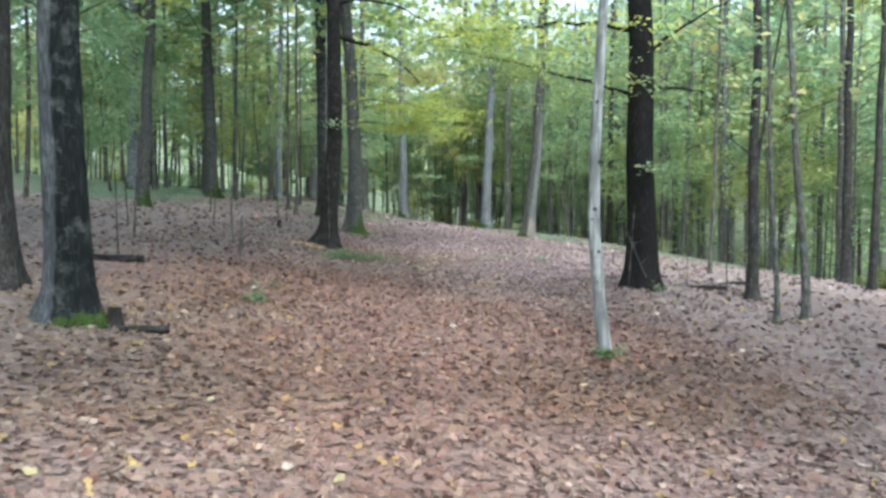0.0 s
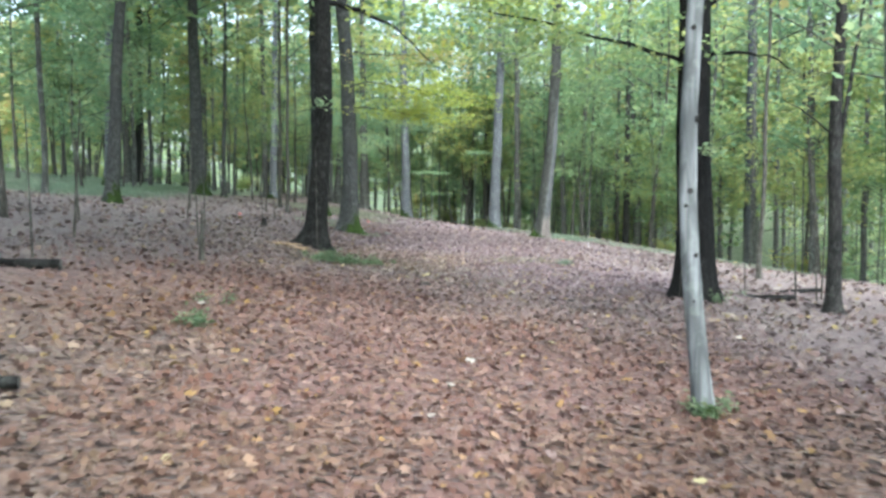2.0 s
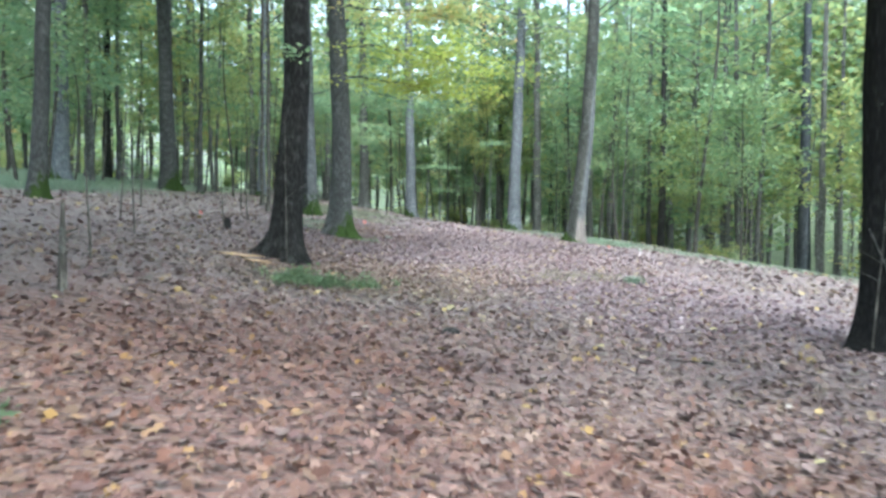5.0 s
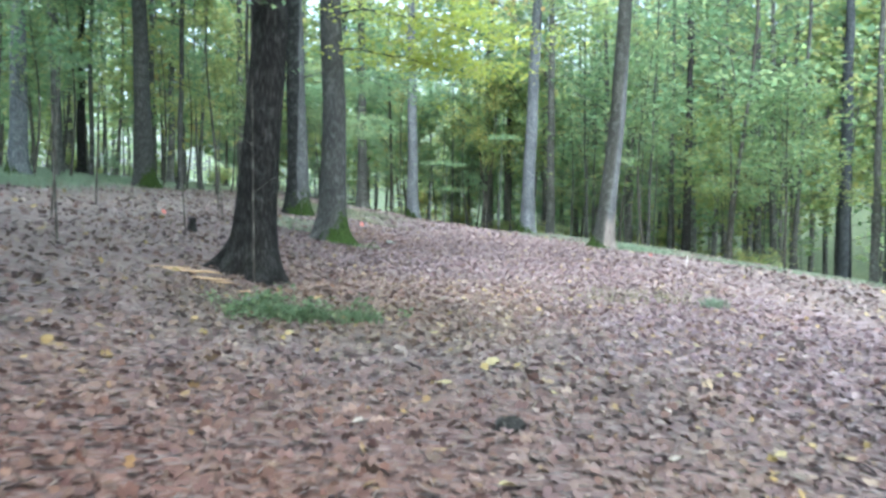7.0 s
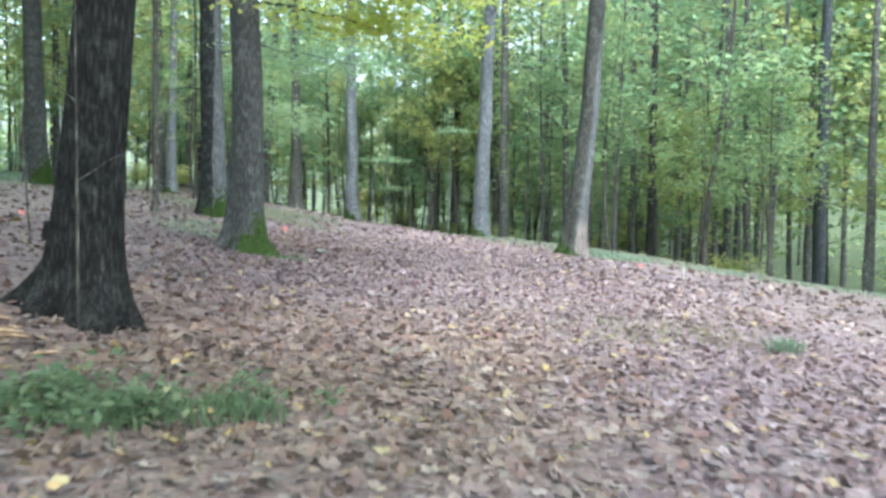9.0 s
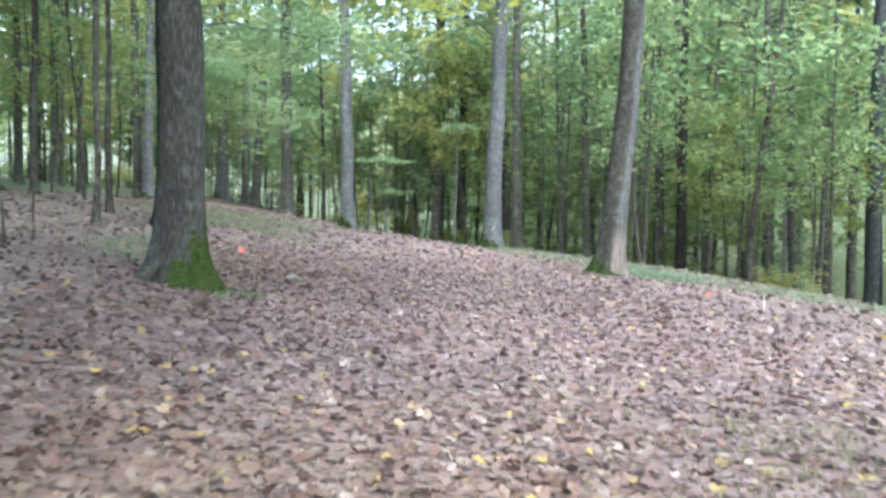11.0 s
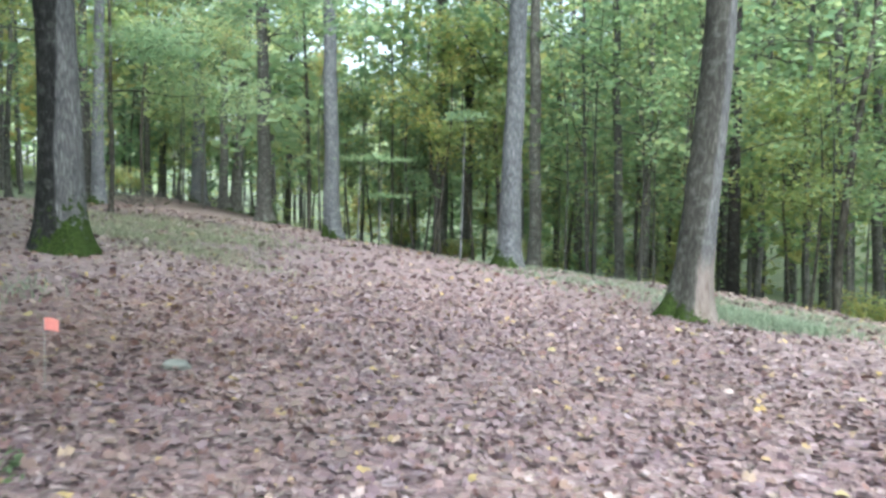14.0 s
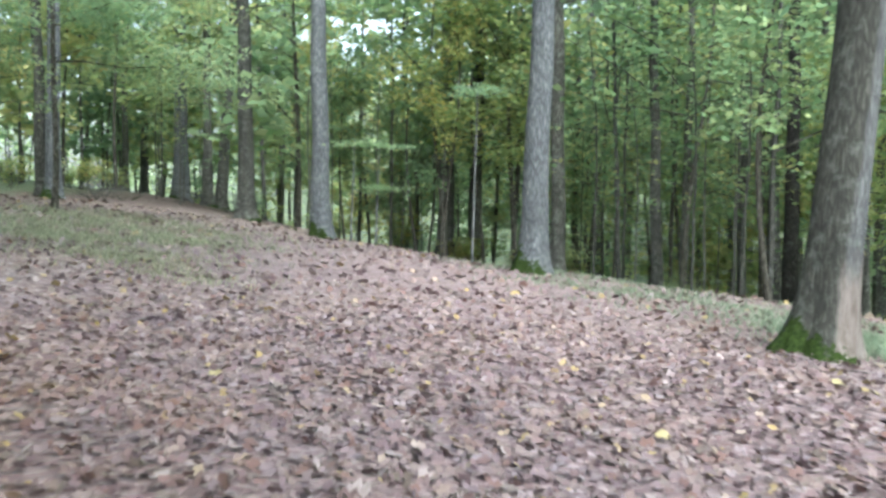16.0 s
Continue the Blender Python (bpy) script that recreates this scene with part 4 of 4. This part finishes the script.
def low_plant(x, y, stems, height, leaf, spread, label, seed, mat=FERN):
    """Leafy fronds out of one spot."""
    rng = np.random.default_rng(seed)
    root = thing("low_plant", here(x, y), label, "plant", "low green plants")
    for k in range(stems):
        a, L = rng.uniform(0, 6.28), height * rng.uniform(0.6, 1.2)
        b = np.array([rng.normal(0, spread * 0.45), rng.normal(0, spread * 0.45), -0.01])
        line = limb_line(rng, b, a, L * 0.7, L * 1.1, L * 0.5, 6, 0.1)
        lv, lf = leaf_quads(rng, np.concatenate([line[q] + rng.normal(size=(5, 3)) * 0.045 for q in range(2, 6)]), leaf, 0.5, 0.26)
        wv, wf = tube(line, np.linspace(0.005, 0.002, 6), 4)
        V, Fq = join([(lv, lf), (wv, wf)])
        fr = part("frond", mesh_of("frond", V, Fq, [mat, BARK_THIN], True, np.r_[np.zeros(len(lf)), np.ones(len(wf))]), root)
        tagged(fr, kind="stuff")
    return root


for k, (x, y, n, h, w) in enumerate(((-2.65, 23.7, 20, 0.3, 0.36), (-2.2, 23.8, 16, 0.27, 0.36), (-1.75, 24.2, 6, 0.16, 0.36), (-2.7, 23.25, 7, 0.2, 0.3), (-2.75, 13.5, 9, 0.22, 0.22))):
    low_plant(x, y, n, h, 0.075, w, "leafy dark green low plants among fallen leaves", 40 + k)
for k, (x, y, n, h, w) in enumerate(((2.06, 11.12, 7, 0.2, 0.12), (2.3, 11.3, 4, 0.14, 0.25), (-2.95, 15.0, 5, 0.2, 0.25), (-2.6, 33.9, 8, 0.14, 0.3), (5.0, 20.3, 9, 0.3, 0.3))):
    low_plant(x, y, n, h, 0.06, w, "small green seedlings at the foot of a tree", 60 + k)


def sapling(x, y, height, r, seed, label="bare thin sapling stem"):
    rng = np.random.default_rng(seed)
    root = thing("sapling", here(x, y), label, "sapling", "bare saplings")
    line = limb_line(rng, (0, 0, -0.05), rng.uniform(0, 6.28), height * 0.06, height, 0, 10, 0.05)
    part("stem", mesh_of("stem", *tube(line, np.linspace(r, r * 0.35, 10), 7), BARK_THIN), root)
    for k in range(3):
        i = rng.integers(4, 9)
        tw = limb_line(rng, line[i], rng.uniform(0, 6.28), height * 0.2, height * 0.12, 0.02, 5, 0.15)
        part("twig", mesh_of("twig", *tube(tw, np.linspace(r * 0.35, 0.002, 5), 5), BARK_THIN), root)
    return root


for k, (x, y, h, r) in enumerate(((-5.9, 16.6, 2.2, 0.02), (-5.1, 22.2, 1.5, 0.022), (-7.1, 20.9, 2.6, 0.03), (-3.2, 25.74, 2.6, 0.014), (-6.4, 27.5, 2.2, 0.02),
                                  (-7.6, 30.0, 2.8, 0.022), (-5.6, 31.0, 1.7, 0.016), (-8.6, 24.8, 3.0, 0.025), (-9.4, 36.5, 3.0, 0.03), (6.9, 21.9, 2.8, 0.02))):
    sapling(x, y, h, r, 80 + k)
for k, (x, y, h, r) in enumerate(((7.6, 22.6, 2.4, 0.018), (8.1, 23.6, 3.0, 0.025), (6.2, 22.9, 1.6, 0.014), (4.25, 20.6, 1.9, 0.012), (-6.3, 36.4, 2.0, 0.02),
                                  (-7.4, 40.2, 2.6, 0.025), (-4.9, 39.2, 1.2, 0.012), (0.6, 57.5, 3.2, 0.03), (2.9, 60.0, 2.6, 0.022), (-0.4, 63.0, 2.4, 0.02))):
    sapling(x, y, h, r, 95 + k)
sapling(-4.3, 19.5, 0.95, 0.055, 120, "broken dead sapling stub")


def young_beech(x, y, height, tiers, seed):
    """A thin stem with a few flat tiers of pale leaves."""
    rng = np.random.default_rng(seed)
    root = thing("young_beech", here(x, y), "young beech with flat tiers of pale green leaves", "tree", "young beeches")
    line = limb_line(rng, (0, 0, -0.05), 1.0, 0.2, height, 0, 10, 0.03)
    part("trunk", mesh_of("trunk", *tube(line, np.linspace(0.035, 0.012, 10), 8), BARK_PALE), root)
    for z, w in tiers:
        P = []
        for q in range(16):
            c = np.array([0.1, 0.05, z]) + rng.normal(size=3) * (0.5 * w, 0.5 * w, 0.04)
            P.append(c + rng.normal(size=(26, 3)) * (0.22, 0.22, 0.035))
        tier = part("leaf_tier", mesh_of("leaf_tier", *leaf_quads(rng, np.concatenate(P), 0.11, 0.25), PALE_GREEN), root)
        tagged(tier, kind="stuff")
        for a in (0.4, 2.5, 4.4):
            br = limb_line(rng, (0.1, 0.05, z - 0.15), a, w * 0.9, 0.2, 0.05, 6, 0.1)
            part("branch", mesh_of("branch", *tube(br, np.linspace(0.012, 0.003, 6), 5), BARK_THIN), tier)


young_beech(-1.2, 61.9, 3.3, ((1.75, 0.8), (3.05, 1.3)), 130)
young_beech(-1.95, 61.7, 3.2, ((2.95, 0.9),), 131)
young_beech(1.36, 56.7, 4.6, ((4.3, 0.8),), 132)


def log(x, y, length, r, turn, label, seed, mat=BARK_UMBER):
    rng = np.random.default_rng(seed)
    P = limb_line(rng, (-length / 2, 0, r * 0.75), 0, length, 0, 0, 9, 0.03)
    V, Fq = tube(P, r * (1 + 0.1 * np.sin(np.arange(9) * 1.9)), 10, lambda th, i: 1 + 0.08 * np.cos(3 * th + i))
    ends = [(P[0][None] + (V[:10] - P[0]) * k, None) for k in (1.0, 0.0)]
    cap = np.concatenate([ends[0][0], ends[1][0]])
    a = np.arange(10)
    capf = np.stack([a, (a + 1) % 10, (a + 1) % 10 + 10, a + 10], 1)
    cap2 = np.concatenate([V[-10:], np.repeat(P[-1][None], 10, 0)])
    root = thing("log", here(x, y, turn), label, "log", "fallen wood")
    part("bark", mesh_of("bark", V, Fq, mat), root)
    part("cut_end", mesh_of("cut_end", cap, capf, BARK_WOOD), root)
    part("cut_end", mesh_of("cut_end", cap2, capf[:, ::-1], BARK_WOOD), root)


log(-5.6, 15.75, 0.9, 0.07, 6, "short dark rotting log on the leaves", 140)
log(-6.4, 15.95, 0.7, 0.08, -8, "short dark rotting log on the leaves", 141)
log(6.35, 21.8, 0.95, 0.06, -6, "thin dark fallen branch on the leaves", 142)
log(-3.25, 9.85, 0.7, 0.04, 12, "thin dark fallen branch on the leaves", 143)
log(7.9, 24.6, 1.5, 0.05, 20, "thin dark fallen branch on the leaves", 144)
log(-3.1, 36.6, 1.0, 0.012, 8, "thin dark stick on the leaves", 146)
log(3.9, 42.2, 1.3, 0.015, -20, "thin dark stick on the leaves", 147)
log(0.8, 31.0, 0.5, 0.011, 30, "thin dark stick on the leaves", 148)
log(1.9, 19.5, 0.6, 0.012, -35, "thin dark stick on the leaves", 149)
log(-8.2, 76.5, 2.4, 0.05, 10, "pale barkless fallen branch", 145, BARK_PALE)


def leaning_stick(x, y, dx, height, r, seed):
    """A dead branch propped against a trunk."""
    rng = np.random.default_rng(seed)
    root = thing("dead_branch", here(x, y), "pale dead branch leaning on a dark trunk", "branch", "fallen wood")
    t = np.linspace(0, 1, 8)
    line = np.stack([-dx * t, 0.22 * t + 0.02 * np.sin(5 * t), -0.03 + height * t], 1)
    part("stem", mesh_of("stem", *tube(line, np.linspace(r, 0.4 * r, 8), 7), BARK_BROWN), root)
    for i in (3, 5):
        tw = limb_line(rng, line[i], rng.uniform(0, 6.28), 0.3, 0.2, 0.05, 5, 0.15)
        part("twig", mesh_of("twig", *tube(tw, np.linspace(0.4 * r, 0.002, 5), 5), BARK_BROWN), root)


leaning_stick(4.75, 20.3, 0.62, 1.45, 0.015, 170)


def brush_pile(x, y, w, h, n, seed):
    """A heap of dead grey twigs."""
    rng = np.random.default_rng(seed)
    root = thing("brush_pile", here(x, y), "heap of dead grey twigs at the edge of the wood", "brush pile", "brush piles")
    for k in range(n):
        a, L = rng.uniform(0, 6.28), rng.uniform(0.5, 1.3) * w
        start = (rng.normal(0, 0.3 * w), rng.normal(0, 0.25 * w), rng.uniform(-0.03, 0.35 * h))
        line = limb_line(rng, start, a, L, h * rng.uniform(0.1, 0.9), h * rng.uniform(0.0, 0.4), 7, 0.14)
        part("branch", mesh_of("branch", *tube(line, np.linspace(rng.uniform(0.012, 0.028), 0.005, 7), 5), BARK_WOOD if k % 3 else BARK_BROWN), root)


brush_pile(-11.0, 66.4, 1.3, 1.3, 34, 180)
brush_pile(-9.4, 74.5, 1.5, 1.2, 30, 181)
brush_pile(-7.6, 75.5, 1.2, 1.4, 24, 182)


def stump(x, y, h, r):
    root = thing("stump", here(x, y), "small broken dark tree stump", "stump")
    z = np.array([-0.1, 0.0, 0.08, h * 0.6, h, h * 0.93])
    V, Fq = tube(np.stack([0.02 * z, 0 * z, z], 1), r * np.array([1.5, 1.35, 1.1, 0.95, 0.85, 0.05]), 12, lambda th, i: 1 + 0.12 * np.cos(3 * th + 1) + (0.05 * np.cos(5 * th) if i < 3 else 0))
    part("body", mesh_of("body", V, Fq, BARK_UMBER), root)


stump(-3.52, 9.95, 0.22, 0.085)
stump(-5.85, 32.3, 0.25, 0.08)


def plain(name, colour, rough=0.7, spread=0.25, scale=14.0):
    m, n, l, bsdf = material(name, rough)
    tc = n.new("ShaderNodeTexCoord").outputs["Object"]
    r = ramp(n, [(0.3, tuple(c * (1 - spread) for c in colour)), (0.7, tuple(min(1.0, c * (1 + spread)) for c in colour))])
    l.new(noise_node(n, l, tc, scale, 5).outputs["Fac"], r.inputs[0])
    l.new(r.outputs[0], bsdf.inputs["Base Color"])
    return m


PINK, WIRE, WHITE, SPLIT, STONE = (plain("pink_plastic", (0.6, 0.22, 0.2), 0.5, 0.1), plain("grey_wire", (0.3, 0.3, 0.3), 0.4, 0.1), plain("white_paint", (0.75, 0.75, 0.7), 0.6, 0.1),
                                   plain("fresh_split_wood", (0.38, 0.265, 0.17), 0.8, 0.3, 9), plain("pale_stone", (0.2, 0.21, 0.2), 0.9, 0.25, 9))


def pin_flag(x, y, h, turn, size=0.085):
    root = thing("marker_flag", here(x, y, turn), "pink plastic marker flag on a thin wire", "marker flag", "marker flags")
    part("wire", mesh_of("wire", *tube(np.array([[0, 0, -0.05], [0.004, 0, h * 0.5], [0, 0, h]]), [0.003] * 3, 6), WIRE), root)
    u, w = np.meshgrid(np.linspace(0, 1, 6), np.linspace(0, 1, 4))
    top = np.stack([u * size * 1.2, 0.012 * np.sin(u * 5) * u + 0.0008 + 0 * w, h - w * size - 0.025 * u * u], -1).reshape(-1, 3)
    bot = top - (0, 0.0016, 0)
    f = [(r * 6 + c, r * 6 + c + 1, r * 6 + c + 7, r * 6 + c + 6) for r in range(3) for c in range(5)]
    part("flag", mesh_of("flag", np.concatenate([top, bot]), f + [tuple(24 + i for i in q[::-1]) for q in f], PINK), root)


pin_flag(-2.93, 35.85, 0.52, 50, 0.085)
pin_flag(4.1, 37.25, 0.26, 0, 0.065)
pin_flag(-4.85, 35.4, 0.36, 110, 0.08)
pin_flag(-7.2, 34.6, 0.16, 10, 0.08)


def stake(x, y, h):
    bm = bmesh.new()
    bmesh.ops.create_cube(bm, size=1)
    for v in bm.verts:
        v.co = Vector((v.co.x * 0.024, v.co.y * 0.016, (v.co.z + 0.5) * (h + 0.08) - 0.08))
        if v.co.z < 0:
            v.co.x *= 0.3
    bmesh.ops.bevel(bm, geom=bm.edges[:], offset=0.003, segments=2, affect="EDGES")
    me = bpy.data.meshes.new("marker_stake")
    bm.to_mesh(me)
    bm.free()
    me.materials.append(WHITE)
    ob = new("marker_stake", me)
    ob.matrix_basis = here(x, y, 15)
    tagged(ob, "short white wooden marker stake in the grass", "stake")


stake(5.12, 37.5, 0.26)


def stone(x, y, size, label, seed, mat=STONE, name="stone"):
    bm = bmesh.new()
    bmesh.ops.create_icosphere(bm, subdivisions=3, radius=1)
    for v in bm.verts:
        k = 1 + 0.28 * noise.noise(v.co * 1.3 + Vector((seed, 0, 0))) + 0.1 * noise.noise(v.co * 4 + Vector((seed, 2, 0)))
        v.co = Vector((v.co.x * k * size, v.co.y * k * size * 0.8, v.co.z * k * size * 0.42))
    me = bpy.data.meshes.new(name)
    bm.to_mesh(me)
    bm.free()
    me.polygons.foreach_set("use_smooth", np.ones(len(me.polygons), bool))
    me.materials.append(mat)
    ob = new(name, me)
    ob.matrix_basis = here(x, y, seed * 50, 1.0, -0.15 * size)
    tagged(ob, label, name)


stone(-2.32, 37.0, 0.13, "flat pale grey stone half sunk in leaves", 3)
stone(-2.9, 24.4, 0.1, "flat pale grey stone half sunk in leaves", 4)
stone(-0.42, 19.95, 0.12, "dark clod of earth on the leaves", 5, BARK_DUSKY, "clod")
stone(3.0, 60.5, 0.25, "pale grey stone at the edge of the wood", 6)
stone(5.2, 58.0, 0.2, "pale grey stone at the edge of the wood", 7)


def split_wood(x, y, length, w, turn, seed):
    rng = np.random.default_rng(seed)
    P = limb_line(rng, (-length / 2, 0, w * 0.45), 0, length, 0, 0, 6, 0.03)
    V, Fq = tube(P, 0.75 * w * np.array([0.3, 0.9, 1, 1, 0.8, 0.2]), 5, lambda th, i: 1 + 0.3 * np.cos(2 * th + i * 0.3))
    ob = new("split_wood", mesh_of("split_wood", V, Fq, SPLIT, False))
    ob.matrix_basis = here(x, y, turn)
    tagged(ob, "fresh orange splinter of split wood on the ground", "wood", "splinters under the tree")


for k, (x, y, n, w, turn) in enumerate(((-3.95, 25.42, 1.0, 0.032, -20), (-3.7, 25.2, 0.85, 0.03, -24), (-4.25, 25.55, 0.7, 0.028, -8), (-3.55, 25.12, 0.55, 0.03, -14))):
    split_wood(x, y, n, w, turn, 150 + k)
for k in range(9):
    split_wood(-4.2 + 1.2 * k / 8, 25.5 - 0.5 * k / 8 + 0.2 * math.sin(3.3 * k), 0.14 + 0.16 * abs(math.sin(k)), 0.016 + 0.01 * abs(math.cos(k)), -18 + 40 * math.sin(2 * k), 160 + k)


# ---- single bright leaves lying on top of the litter ----
def leaf_mesh(name, size, mat, seed):
    rng = np.random.default_rng(seed)
    n = 14
    th = np.linspace(0, 2 * np.pi, n, endpoint=False)
    r = size * 0.5 * (0.78 + 0.3 * np.abs(np.cos(2.5 * th)) - 0.1 * rng.uniform(0, 1, n))
    rim = np.stack([r * np.cos(th), r * 0.85 * np.sin(th), 0.02 * size + 0.16 * size * (np.cos(th) ** 2) * rng.uniform(0.3, 1.2)], 1)
    mid = rim * (0.45, 0.45, 0.3)
    V = np.concatenate([rim, mid])
    a = np.arange(n)
    b = (a + 1) % n
    q = np.stack([a, b, b + n, a + n], 1)
    c = n + np.array([(0, 1, 2, 3), (0, 3, 4, 13), (4, 5, 12, 13), (5, 6, 11, 12), (6, 7, 10, 11), (7, 8, 9, 10)])
    return mesh_of(name, V, np.concatenate([q, c]), mat)


LEAF_YELLOW, LEAF_PALE, LEAF_ORANGE = (plain("yellow_fallen_leaf", (0.33, 0.28, 0.16), 0.7, 0.2), plain("pale_fallen_leaf", (0.33, 0.285, 0.255), 0.7, 0.2),
                                       plain("orange_fallen_leaf", (0.36, 0.26, 0.13), 0.7, 0.2))
LEAF_BROWN = plain("brown_fallen_leaf", (0.19, 0.135, 0.125), 0.75, 0.25)
SHEETS = [leaf_mesh("fallen_leaf", 0.12, LEAF_YELLOW, 1), leaf_mesh("fallen_leaf", 0.14, LEAF_PALE, 2), leaf_mesh("fallen_leaf", 0.11, LEAF_ORANGE, 3), leaf_mesh("fallen_leaf", 0.13, LEAF_YELLOW, 4), leaf_mesh("fallen_leaf", 0.13, LEAF_BROWN, 5), leaf_mesh("fallen_leaf", 0.12, LEAF_BROWN, 6)]
rng = np.random.default_rng(33)
spots = [(0.74, 9.9), (-0.83, 20.9), (-0.43, 22.0), (1.2, 14.4)]
spots += [(rng.uniform(-4.5, 4.5), rng.uniform(4, 30)) for k in range(90)] + [(rng.uniform(-4.5, 4.5), rng.uniform(30, 44)) for k in range(26)]
spots += [(rng.uniform(-4.0, 4.0), rng.uniform(3, 44)) for k in range(165)]


def lay_leaf(me, x, y, size):
    ob = new("fallen_leaf", me)
    ob.parent = GROUND
    ob.matrix_basis = Matrix.LocRotScale(spot(x, y, 0.045), Euler((rng.normal(0, 0.25), rng.normal(0, 0.25) + radians(LEAN), rng.uniform(0, 6.28))), Vector((1, 1, 1)) * size)


for k, (x, y) in enumerate(spots):
    me = SHEETS[1 if k == 0 else (0 if k < 4 else int(rng.integers(0, 4)) if k < 120 else 4 + k % 2)]
    lay_leaf(me, x, y, 1.2 if k < 4 else rng.uniform(0.5, 0.95))
# yellow leaves gathered round the low plants by the dark trunk
for k in range(14):
    lay_leaf(SHEETS[(0, 3, 2)[k % 3]], rng.normal(-2.5, 0.8), rng.normal(22.9, 0.8), rng.uniform(0.5, 0.9))
